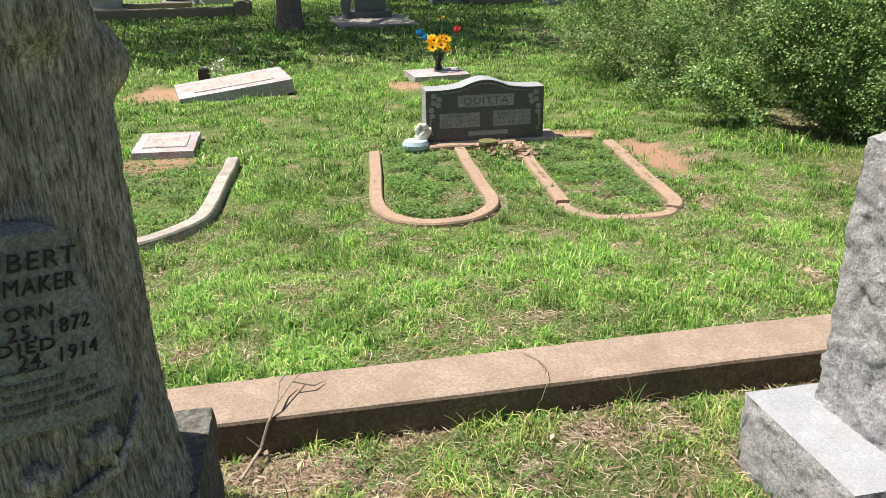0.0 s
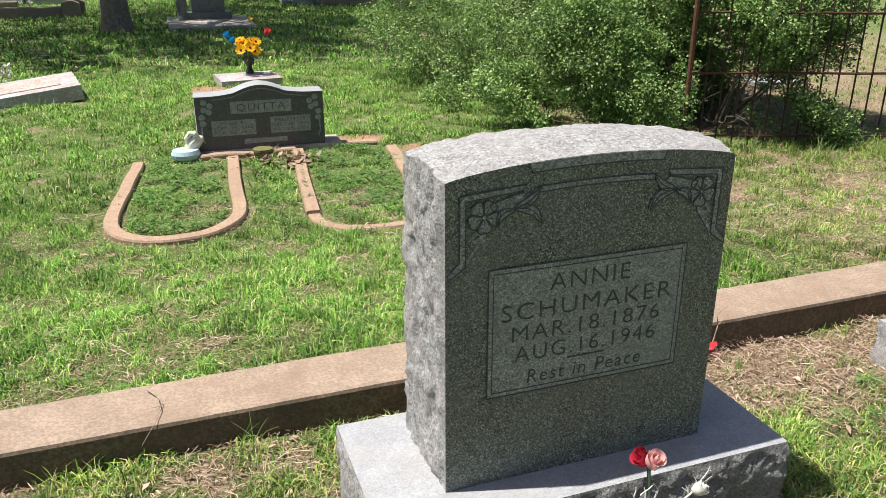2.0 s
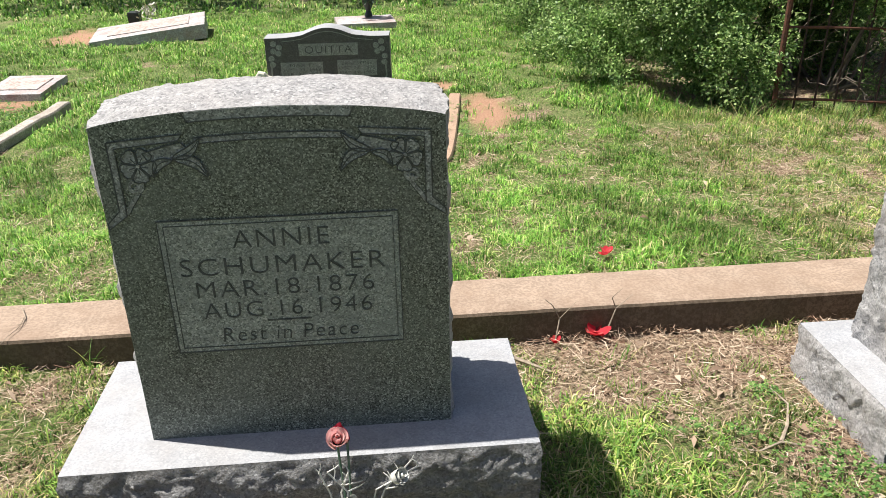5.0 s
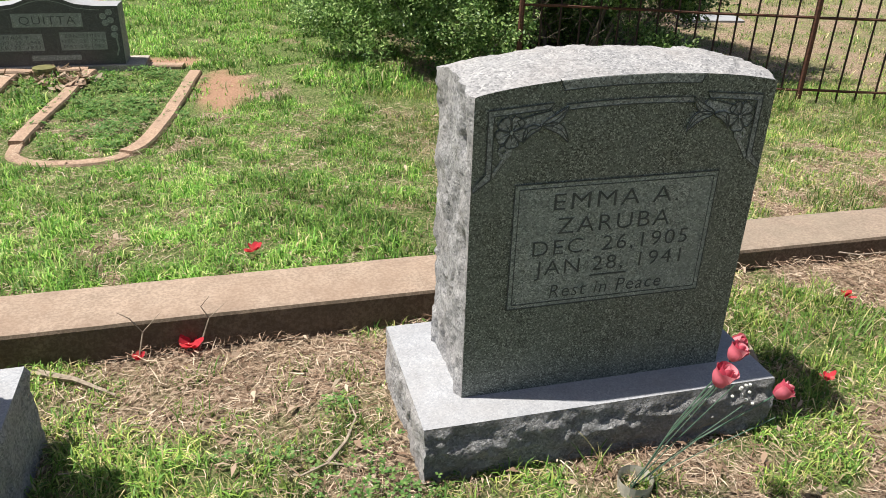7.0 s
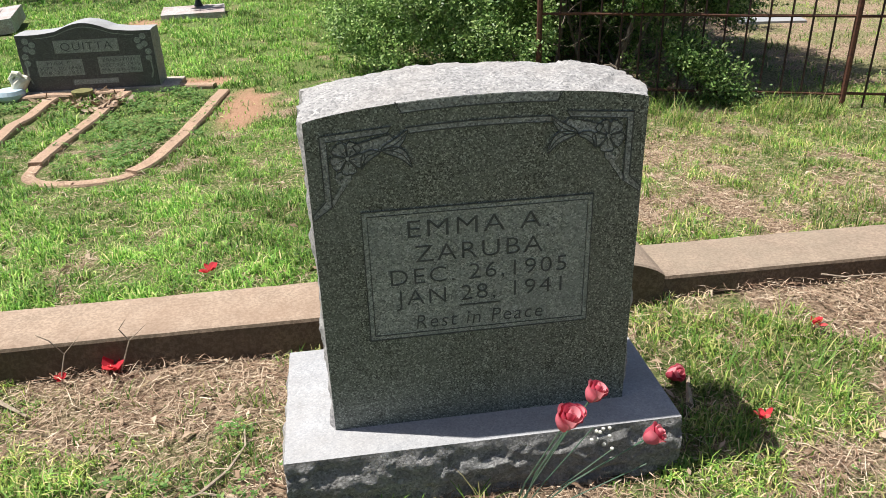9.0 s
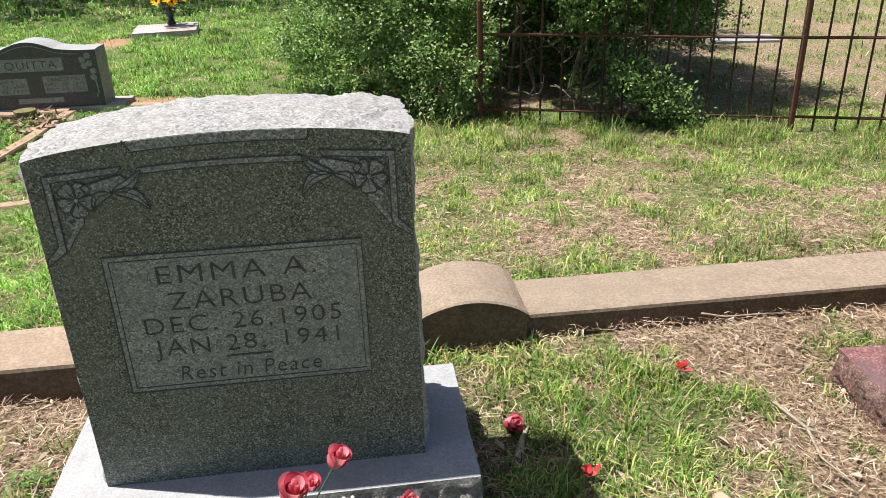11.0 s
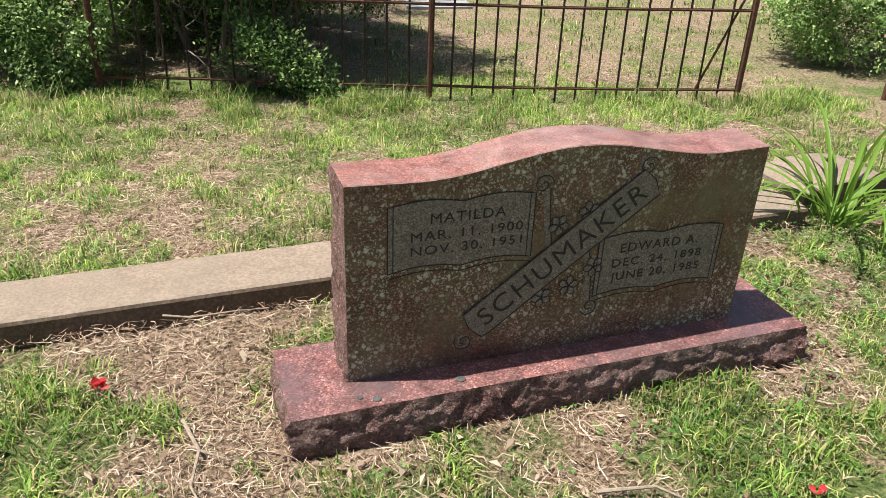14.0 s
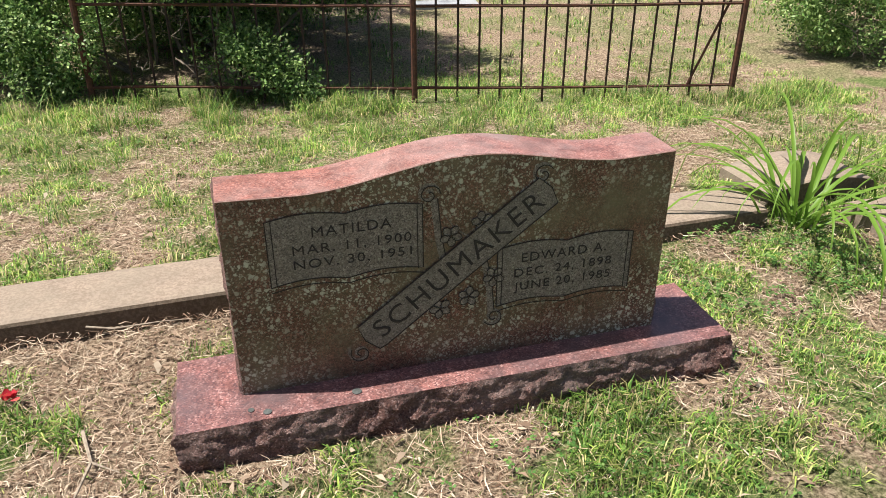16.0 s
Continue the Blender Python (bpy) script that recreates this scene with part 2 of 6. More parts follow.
ROSE_PINK = blade_material("faded pink silk petal", [(0.0, (0.42, 0.045, 0.085)), (0.3, (0.74, 0.17, 0.23)), (1.0, (0.9, 0.44, 0.48))], 0.7, 0.4)
ROSE_RED = blade_material("crimson silk petal", [(0.0, (0.48, 0.03, 0.06)), (1.0, (0.62, 0.05, 0.09))], 0.7, 0.4)
PETAL_RED = blade_material("bright red fallen petal", [(0.0, (0.5, 0.03, 0.05)), (0.6, (0.68, 0.06, 0.075)), (1.0, (0.75, 0.2, 0.18))], 0.7, 0.4)
PALE_PETAL = blade_material("bleached pink silk petal", [(0.0, (0.75, 0.42, 0.42)), (1.0, (0.82, 0.55, 0.53))], 0.7, 0.4)
STEM = plain("green plastic stem", (0.05, 0.12, 0.075), 0.6, (0.12, 0.17, 0.13), 40)
WHITE_SPRIG = plain("white plastic sprig", (0.72, 0.72, 0.68), 0.7, (0.5, 0.5, 0.46), 60)
YELLOW = blade_material("yellow silk petal", [(0.0, (0.85, 0.42, 0.01)), (1.0, (0.9, 0.55, 0.015))], 0.7, 0.4)
BLUE = blade_material("blue silk petal", [(0.0, (0.02, 0.22, 0.48)), (1.0, (0.03, 0.3, 0.6))], 0.7, 0.4)
BROWN_DISC = plain("brown flower disc", (0.08, 0.04, 0.015), 0.9)
BRONZE = plain("dark bronze vase", (0.05, 0.055, 0.05), 0.45, (0.03, 0.035, 0.03), 30, 0.1, 0.6)
CLEAR_CUP = plain("dusty grey plastic", (0.55, 0.53, 0.46), 0.45, (0.4, 0.38, 0.32), 50)
PALE_BLUE = plain("pale blue ceramic", (0.45, 0.56, 0.62), 0.35, (0.35, 0.47, 0.55), 30, 0.05)
CREAM = plain("cream ceramic", (0.7, 0.68, 0.58), 0.4, (0.55, 0.52, 0.42), 30, 0.05)


def ground_material():
    m, n, l, b = material("soil with thatch")
    c = coords(n)
    fine = node(n, "ShaderNodeTexNoise", Scale=64.0, Detail=8.0, Roughness=0.78)
    mid = node(n, "ShaderNodeTexNoise", Scale=3.5, Detail=5.0, Roughness=0.6)
    for t in (fine, mid):
        l.new(c, t.inputs["Vector"])
    soil = ramp(n, l, fine.outputs[0], [(0.38, (0.06, 0.041, 0.029)), (0.49, (0.27, 0.195, 0.134)), (0.6, (0.56, 0.445, 0.32))])
    turf = ramp(n, l, fine.outputs[0], [(0.36, (0.035, 0.05, 0.016)), (0.5, (0.13, 0.185, 0.058)), (0.62, (0.32, 0.32, 0.15))])
    red = ramp(n, l, fine.outputs[0], [(0.3, (0.3, 0.16, 0.1)), (0.65, (0.5, 0.32, 0.22))])
    a = n.new("ShaderNodeAttribute")
    a.attribute_name = "cover"
    r = n.new("ShaderNodeAttribute")
    r.attribute_name = "red_soil"
    add = n.new("ShaderNodeMath")
    add.operation = "MULTIPLY_ADD"
    add.inputs[1].default_value = 0.5
    l.new(mid.outputs[0], add.inputs[0])
    l.new(a.outputs["Fac"], add.inputs[2])
    f = ramp(n, l, add.outputs[0], [(0.5, (0, 0, 0)), (1.0, (1, 1, 1))])
    col = mixed(n, l, f, soil, turf)
    col = mixed(n, l, r.outputs["Fac"], col, red)
    l.new(col, b.inputs["Base Color"])
    b.inputs["Roughness"].default_value = 0.95
    b.inputs["Specular IOR Level"].default_value = 0.1
    bumped(n, l, b, fine.outputs[0], 1.0, 0.02)
    return m


SOIL = ground_material()


# ---- helpers ----
def part(name, bm, mats, parent=None, label="", smooth=False):
    """One mesh object from a bmesh, under a thing or a part."""
    me = bpy.data.meshes.new(name)
    bm.to_mesh(me)
    bm.free()
    for mt in mats if isinstance(mats, (list, tuple)) else [mats]:
        me.materials.append(mt)
    if smooth:
        me.shade_smooth()
        if smooth != True:
            me.set_sharp_from_angle(angle=radians(smooth))
    ob = new(name, me)
    ob.parent = parent
    if label:
        ob["label"] = label
    return ob


def thing(name, label, category, at=(0, 0, 0), turn=0.0, group="", kind=""):
    e = new(name)
    e.empty_display_size = 0.1
    e.matrix_basis = pose(*at, 0, 0, turn)
    return tagged(e, label, category, group, kind)


def mesh_arrays(name, verts, tris, mat, attributes=()):
    """A mesh of triangles from numpy arrays."""
    me = bpy.data.meshes.new(name)
    nv, nt = len(verts), len(tris)
    me.vertices.add(nv)
    me.vertices.foreach_set("co", np.ascontiguousarray(verts, dtype=np.float32).ravel())
    me.loops.add(nt * 3)
    me.loops.foreach_set("vertex_index", np.ascontiguousarray(tris, dtype=np.int32).ravel())
    me.polygons.add(nt)
    me.polygons.foreach_set("loop_start", np.arange(0, nt * 3, 3, dtype=np.int32))
    me.polygons.foreach_set("loop_total", np.full(nt, 3, dtype=np.int32))
    me.update(calc_edges=True)
    for key, values in attributes:
        me.attributes.new(key, "FLOAT", "POINT").data.foreach_set("value", np.asarray(values, dtype=np.float32))
    me.materials.append(mat)
    return new(name, me)


def lattice(x, y, seed):
    """Hash of whole-number cells, 0 to 1."""
    h = (x.astype(np.int64) * 374761393 + y.astype(np.int64) * 668265263 + seed * 974634777) & 0x7FFFFFFF
    h = (h ^ (h >> 13)) * 1274126177 & 0x7FFFFFFF
    return ((h ^ (h >> 16)) & 0xFFFF) / 65535.0


def vnoise(x, y, scale, seed):
    """Smooth value noise with cells of that many metres."""
    x, y = np.asarray(x, float) / scale, np.asarray(y, float) / scale
    i, j = np.floor(x), np.floor(y)
    u, v = x - i, y - j
    u, v = u * u * (3 - 2 * u), v * v * (3 - 2 * v)
    a, b, c, d = (lattice(i + p, j + q, seed) for p, q in ((0, 0), (1, 0), (0, 1), (1, 1)))
    return (a * (1 - u) + b * u) * (1 - v) + (c * (1 - u) + d * u) * v


def step(a, b, v):
    t = np.clip((np.asarray(v, float) - a) / (b - a), 0, 1)
    return t * t * (3 - 2 * t)


def ground_z(x, y):
    drop = step(2.5, 4.6, y) * (-0.10 - 0.045 * step(4.0, 7.0, x))
    near = 1 - step(10, 20, np.hypot(np.asarray(x, float) - 4, np.asarray(y, float) - 4))
    return drop + near * (0.03 * (vnoise(x, y, 0.9, 3) - 0.5) + 0.014 * (vnoise(x, y, 0.22, 4) - 0.5))


def gz(x, y):
    return float(ground_z(x, y))


def blob(x, y, cx, cy, rx, ry):
    return np.clip(1 - np.hypot((x - cx) / rx, (y - cy) / ry), 0, 1)


def cover(x, y):
    """How much of the ground the grass covers, 0 to 1."""
    x, y = np.asarray(x, float), np.asarray(y, float)
    patch = 0.35 * vnoise(x, y, 0.5, 7) + 0.35 * vnoise(x, y, 0.2, 8) + 0.3 * vnoise(x, y, 0.085, 9)
    small = 0.5 * vnoise(x, y, 0.24, 17) + 0.5 * vnoise(x, y, 0.1, 18)
    lawn = 0.97 - 0.6 * step(0.61, 0.82, small)
    lawn -= 0.35 * blob(x, y, 3.2, 5.5, 1.3, 1.6) + 0.5 * blob(x, y, 0.55, 4.35, 0.35, 0.22)
    plot = 0.62 - 0.75 * step(0.42, 0.62, patch) + 0.5 * (1 - step(1.1, 1.6, x)) + 0.12 * (1 - step(1.0, 1.5, y))
    plot -= 0.3 * step(2.3, 2.7, x) * (1 - step(3.2, 3.7, x)) * step(1.5, 1.9, y) + 0.3 * step(4.9, 5.2, x) * (1 - step(5.5, 5.8, x))
    plot += 0.4 * blob(x, y, 6.7, 1.2, 1.1, 0.45) + 0.9 * blob(x, y, 4.95, 1.75, 0.5, 0.7) + 0.1 * blob(x, y, 4.5, 1.5, 0.35, 0.5) + 0.4 * blob(x, y, 2.55, 1.2, 0.5, 0.5) + 0.5 * blob(x, y, 2.65, 1.45, 0.35, 0.35) + 0.15 * step(7.1, 7.5, x)
    dry = 0.86 - 0.66 * step(0.46, 0.64, patch) + 0.3 * blob(x, y, 6.0, 4.4, 4.0, 0.7) - 0.25 * step(2.6, 2.9, y) * (1 - step(3.3, 3.9, y))
    far_dry = 0.5 - 0.35 * step(0.42, 0.66, patch)
    side = step(3.3, 4.6, x - 0.05 * (y - 3))
    behind = lawn * (1 - side) + side * np.where(y > 7 - 0.3 * x + 0.4, far_dry, dry)
    result = np.where(y < 2.28, plot, behind)
    result = result - 0.35 * blob(x, y, 0.3, 2.0, 1.0, 0.2)
    far = step(9, 16, np.hypot(x - 4, y - 4))
    result = result * (1 - far) + 0.8 * far
    return np.clip(result, 0.02, 1)


def red_soil(x, y):
    x, y = np.asarray(x, float), np.asarray(y, float)
    r = np.zeros_like(x)
    for cx, cy, rx, ry in ((2.9, 5.7, 0.26, 0.7), (-1.15, 6.45, 0.5, 0.28), (1.4, 9.6, 0.35, 0.4), (2.45, 6.6, 0.35, 0.22), (-1.5, 9.9, 0.6, 0.8), (0.3, 1.75, 0.25, 0.1)):
        r = np.maximum(r, step(0.0, 0.5, blob(x, y, cx, cy, rx, ry) + 0.5 * (vnoise(x, y, 0.12, 11) - 0.5)) * (blob(x, y, cx, cy, rx, ry) > 0))
    return r


def tube(bm, points, radii, sides=6, closed_ends=True):
    """A swept tube through the points."""
    rings = []
    for i, p in enumerate(points):
        p = Vector(p)
        d = (Vector(points[min(i + 1, len(points) - 1)]) - Vector(points[max(i - 1, 0)])).normalized()
        a = d.orthogonal().normalized() if i == 0 else (rings_a - d * rings_a.dot(d)).normalized()
        rings_a = a
        b2 = d.cross(a)
        r = radii[i] if isinstance(radii, (list, tuple)) else radii
        rings.append([bm.verts.new(p + (a * math.cos(k * math.tau / sides) + b2 * math.sin(k * math.tau / sides)) * r) for k in range(sides)])
    for q, w in zip(rings, rings[1:]):
        for k in range(sides):
            bm.faces.new((q[k], q[(k + 1) % sides], w[(k + 1) % sides], w[k]))
    if closed_ends and sides > 2:
        bm.faces.new(rings[0][::-1])
        bm.faces.new(rings[-1])
    return bm


def box(bm, x0, x1, y0, y1, z0, z1, bevel=0.0):
    r = bmesh.ops.create_cube(bm, size=1, matrix=Matrix.LocRotScale(((x0 + x1) / 2, (y0 + y1) / 2, (z0 + z1) / 2), None, (x1 - x0, y1 - y0, z1 - z0)))
    if bevel:
        edges = list({e for v in r["verts"] for e in v.link_edges})
        bmesh.ops.bevel(bm, geom=edges, offset=bevel, segments=2, affect="EDGES", profile=0.6)
    return bm


def facet(q):
    """Flat chips that meet in sharp edges."""
    p = noise.voronoi(q)[1][0]
    c = noise.cell_vector(p * 61.7)
    return 0.5 * (c.x - 0.5) + (Vector((c.y, c.z, c.x)) - Vector((0.5, 0.5, 0.5))).dot(q - p) * 1.5


def rock(p, freq, seed):
    """Pitched stone: broad flakes, small chips and grain."""
    q = Vector(p) * freq + Vector((seed * 7.1, seed * 3.3, seed))
    bent = q + 0.25 * noise.noise_vector(q * 1.3)
    return 0.75 * facet(bent) + 0.4 * facet(bent * 2.7) + 0.35 * noise.noise(q * 0.5) + 0.08 * noise.noise(q * 7)


def hewn(p, seed):
    """Hewn stone end: slanting fracture planes under a fine broken grain."""
    q = Vector(p) * 7 + Vector((seed * 5.3, seed * 2.1, seed))
    bent = q + 0.35 * noise.noise_vector(q * 1.7)
    pits = max(0.0, noise.noise((q.x * 3, q.y * 3.5, q.z * 1.5)) - 0.22)
    return 0.35 + 0.4 * facet(bent * 1.1) + 0.3 * facet(bent * 2.6) + 0.6 * noise.fractal(q * 2.0, 0.65, 2.2, 4) - 1.6 * pits


def cut_stone(x0, x1, y0, y1, z0, top, grid, side=0.0, crown=0.0, face=0.0, seed=1, back_side=None, edge=0.004):
    """A block with a shaped top (top(x) gives its height); side, crown and face are the depths of the rough tooling on
    the ends, the top and the front; material 0 is the front, 1 the ends and back, 2 the top."""
    bm = bmesh.new()
    n = [max(2, round((b - a) / grid)) for a, b in ((x0, x1), (y0, y1), (z0, top((x0 + x1) / 2)))]

    def place(u, v, w):
        x, y = x0 + (x1 - x0) * u, y0 + (y1 - y0) * v
        t = top(x)
        z = z0 + (t - z0) * w
        p = Vector((x, y, z))
        front = 1.0 if face else float(step(0.0, edge * 5, y - y0))
        foot = float(step(0.0, 0.03, z - z0))
        upper = 1.0 if crown else float(step(0.0, 0.02, t - z))
        if u in (0, 1) and side:
            p.x += (1 if u else -1) * side * hewn((x, y, z * 0.7), seed) * front * upper
        if w == 1 and crown:
            p.z += crown * (0.55 * rock((x, y, z), 6, seed + 2) + 0.25 * noise.fractal((x * 16, y * 16, seed), 0.8, 2.2, 4) + 0.9 * math.sin(math.pi * v)) * front
        if v == 0 and face:
            deep = t - z
            swell = min(1.0, deep / 0.075) - 0.8 * float(step(0.08, 0.2, deep))
            chip = 0.22 * facet(Vector((x * 17, y, z * 26 + seed))) + 0.3 * rock((x, y, z), 7, seed + 5) + 0.42 * noise.fractal((x * 16, z * 26, seed), 0.7, 2.2, 4)
            p.y -= face * (chip * float(step(0.0, 0.035, deep)) + 0.62 * swell)
        if v == 1 and (side or face):
            p.y += max(side, face) * rock((x, y, z), 8, seed + 6) * upper
        return p

    for axis, fixed, mat in ((1, 0, 0), (1, 1, 1), (0, 0, 1), (0, 1, 1), (2, 1, 2), (2, 0, 1)):
        a, b = [k for k in range(3) if k != axis]
        rows = []
        for i in range(n[a] + 1):
            row = []
            for j in range(n[b] + 1):
                uvw = [0, 0, 0]
                uvw[axis], uvw[a], uvw[b] = fixed, i / n[a], j / n[b]
                row.append(bm.verts.new(place(*uvw)))
            rows.append(row)
        flip = (axis == 1) != (fixed == 1)
        for i in range(n[a]):
            for j in range(n[b]):
                q = [rows[i][j], rows[i + 1][j], rows[i + 1][j + 1], rows[i][j + 1]]
                f = bm.faces.new(q if flip else q[::-1])
                f.material_index = mat
    bmesh.ops.remove_doubles(bm, verts=bm.verts, dist=0.0005)
    bmesh.ops.recalc_face_normals(bm, faces=bm.faces)
    return bm


def lettering(words, height, width, x, y, z, parent, mat=None, tilt=0.0, shear=0.0, depth=0.0012, name="inscription", bold=-0.013):
    """Words of that cap height and width, centred at x, z on a face that looks along -y."""
    c = bpy.data.curves.new("words", "FONT")
    c.body, c.extrude, c.resolution_u, c.shear, c.offset = words, 0.5, 3, shear, bold
    c.space_character = 1.14
    o = new("words", c)
    me = bpy.data.meshes.new_from_object(o.evaluated_get(bpy.context.evaluated_depsgraph_get()))
    bpy.data.objects.remove(o)
    bpy.data.curves.remove(c)
    bm = bmesh.new()
    bm.from_mesh(me)
    bpy.data.meshes.remove(me)
    bmesh.ops.remove_doubles(bm, verts=bm.verts, dist=1e-5)
    xs, ys = [v.co.x for v in bm.verts], [v.co.y for v in bm.verts]
    left, right, top = min(xs), max(xs), max(ys)
    cx = (left + right) / 2
    sx, sz = width / (right - left), height / top
    ca, sa = math.cos(radians(tilt)), math.sin(radians(tilt))
    cuts = [left - 1] + [(a + b) / 2 for a, b in spans(bm)] + [right + 1]
    made = []
    for lo, hi in zip(cuts, cuts[1:]):
        piece = bm.copy()
        bmesh.ops.delete(piece, geom=[v for v in piece.verts if not lo < v.co.x <= hi], context="VERTS")
        if not piece.faces:
            piece.free()
            continue
        for v in piece.verts:
            a, b, d = (v.co.x - cx) * sx, (v.co.y - top / 2) * sz, v.co.z
            v.co = (x + a * ca - b * sa, y - depth * (d + 0.5), z + a * sa + b * ca)
        made.append(part(name, piece, mat or CUT_DARK, parent))
    bm.free()
    return made


def spans(bm):
    """The gaps between words, from left to right."""
    ranges = []
    seen = set()
    for v in bm.verts:
        if v in seen:
            continue
        stack, lo, hi = [v], v.co.x, v.co.x
        seen.add(v)
        while stack:
            w = stack.pop()
            lo, hi = min(lo, w.co.x), max(hi, w.co.x)
            for e in w.link_edges:
                o = e.other_vert(w)
                if o not in seen:
                    seen.add(o)
                    stack.append(o)
        ranges.append((lo, hi))
    ranges.sort()
    gaps, end = [], ranges[0][1]
    for lo, hi in ranges[1:]:
        if lo - end > 0.2:
            gaps.append((end, lo))
        end = max(end, hi)
    return gaps


def plate(outline, y, thick, mat, parent, name, label=""):
    """A flat plate on a face that looks along -y, from its outline in x and z."""
    bm = bmesh.new()
    f = bm.faces.new([bm.verts.new((x, y, z)) for x, z in outline])
    ext = bmesh.ops.extrude_face_region(bm, geom=[f])
    bmesh.ops.translate(bm, verts=[v for v in ext["geom"] if isinstance(v, bmesh.types.BMVert)], vec=(0, -thick, 0))
    bmesh.ops.recalc_face_normals(bm, faces=bm.faces)
    return part(name, bm, mat, parent, label)


def groove(points, width, y, parent, mat=None, name="groove", lift=0.0012):
    """A cut line along points in x and z, drawn as a thin flat strip."""
    bm = bmesh.new()
    rows = []
    for i, p in enumerate(points):
        a, b = points[max(i - 1, 0)], points[min(i + 1, len(points) - 1)]
        d = Vector((b[0] - a[0], b[1] - a[1])).normalized()
        s = Vector((-d.y, d.x)) * width / 2
        rows.append([bm.verts.new((p[0] + k * s.x, y - lift, p[1] + k * s.y)) for k in (-1, 1)])
    for q, w in zip(rows, rows[1:]):
        bm.faces.new((q[0], w[0], w[1], q[1]))
    ext = bmesh.ops.extrude_face_region(bm, geom=list(bm.faces))
    bmesh.ops.translate(bm, verts=[v for v in ext["geom"] if isinstance(v, bmesh.types.BMVert)], vec=(0, lift * 0.9, 0))
    bmesh.ops.recalc_face_normals(bm, faces=bm.faces)
    return part(name, bm, mat or CUT_DARK, parent)


# ---- ground ----
def ground():
    def ticks(a, b, fine, far):
        mid = list(np.arange(a, b + 1e-6, fine))
        left, right, s = [], [], fine
        p, q = a, b
        while q - b < far:
            s *= 1.1
            p, q = p - s, q + s
            left.append(p), right.append(q)
        return np.array(left[::-1] + mid + right)
    xs, ys = ticks(-2, 10, 0.07, 900), ticks(0, 8, 0.07, 900)
    gx, gy = np.meshgrid(xs, ys)
    v = np.stack([gx, gy, ground_z(gx, gy)], -1).reshape(-1, 3)
    nx = len(xs)
    i = (np.arange(len(ys) - 1)[:, None] * nx + np.arange(nx - 1)[None]).ravel()
    tris = np.concatenate([np.stack([i, i + 1, i + nx + 1], 1), np.stack([i, i + nx + 1, i + nx], 1)])
    ob = mesh_arrays("ground", v, tris, SOIL, (("cover", cover(v[:, 0], v[:, 1])), ("red_soil", red_soil(v[:, 0], v[:, 1]))))
    ob.data.shade_smooth()
    tagged(ob, "sandy cemetery ground with patchy turf and red soil", "ground", kind="structure")


ground()


# ---- plot kerbs ----
def kerb_run(label, x0, x1, y0, y1, h, mat, dip=0.0, seed=1):
    """A long low kerb of cast concrete with softened top edges."""
    bm = bmesh.new()
    n = round((x1 - x0) / 0.06)
    prof = [(0, -0.1), (0, h - 0.014), (0.006, h - 0.004), (0.018, h), ((y1 - y0) / 2, h + 0.002), (y1 - y0 - 0.018, h), (y1 - y0 - 0.006, h - 0.004), (y1 - y0, h - 0.014), (y1 - y0, -0.1)]
    rows = []
    for i in range(n + 1):
        x = x0 + (x1 - x0) * i / n
        wob = 0.006 * noise.noise((x * 1.1, seed, 0)) + 0.002 * noise.noise((x * 9, seed, 3))
        row = []
        for k, (dy, z) in enumerate(prof):
            chip = 0.004 * max(0, noise.noise((x * 14, k * 2.0, seed)))
            row.append(bm.verts.new((x, y0 + dy + wob, z - (chip if 1 < k < 7 else 0) + dip * (x - x0))))
        rows.append(row)
    for q, w in zip(rows, rows[1:]):
        for k in range(len(prof) - 1):
            # Front faces take the darker concrete with shade in its colour.
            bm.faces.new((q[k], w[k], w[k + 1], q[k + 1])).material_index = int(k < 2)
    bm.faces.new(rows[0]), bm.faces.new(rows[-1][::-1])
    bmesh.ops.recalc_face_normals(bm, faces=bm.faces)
    ob = part("kerb", bm, [mat, KERB_STAIN_SHADE])
    return tagged(ob, label, "kerb", "kerbs round the plot", "structure")


def kerb_block(label, x0, x1, y0, y1, low, high, mat):
    """A kerb block with a barrel-rounded top."""
    bm = bmesh.new()
    n, rows = 14, []
    for y in (y0, y0 + 0.008, y1 - 0.008, y1):
        inset = 0.006 if y in (y0, y1) else 0
        row = [bm.verts.new((x0, y, -0.1))]
        for i in range(n + 1):
            u = i / n
            row.append(bm.verts.new((x0 + (x1 - x0) * u, y, low + (high - low) * math.sin(math.pi * u) ** 0.75 - inset)))
        row.append(bm.verts.new((x1, y, -0.1)))
        rows.append(row)
    for q, w in zip(rows, rows[1:]):
        for k in range(len(q) - 1):
            bm.faces.new((q[k], w[k], w[k + 1], q[k + 1]))
    # Shade of the block's front is painted in with its soil stain.
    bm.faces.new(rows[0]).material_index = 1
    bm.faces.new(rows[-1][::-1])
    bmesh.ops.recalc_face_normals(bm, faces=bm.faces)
    return tagged(part("kerb_block", bm, [mat, KERB_STAIN_SHADE]), label, "kerb block", "kerb blocks at the plot joints")


kerb_run("long weathered tan concrete kerb with a fine crack", -6.0, 4.272, 2.15, 2.415, 0.13, KERB_TAN, seed=2)
kerb_block("tan concrete kerb block with barrel-rounded top", 4.275, 4.655, 2.195, 2.515, 0.14, 0.2, KERB_GREY)
kerb_run("long weathered grey-tan concrete kerb, soil piled along it", 4.658, 7.85, 2.25, 2.52, 0.1, KERB_GREY, -0.006, 5)
kerb_block("tan concrete kerb block beside a daylily", 7.96, 8.52, 2.38, 2.72, 0.07, 0.115, KERB_GREY)
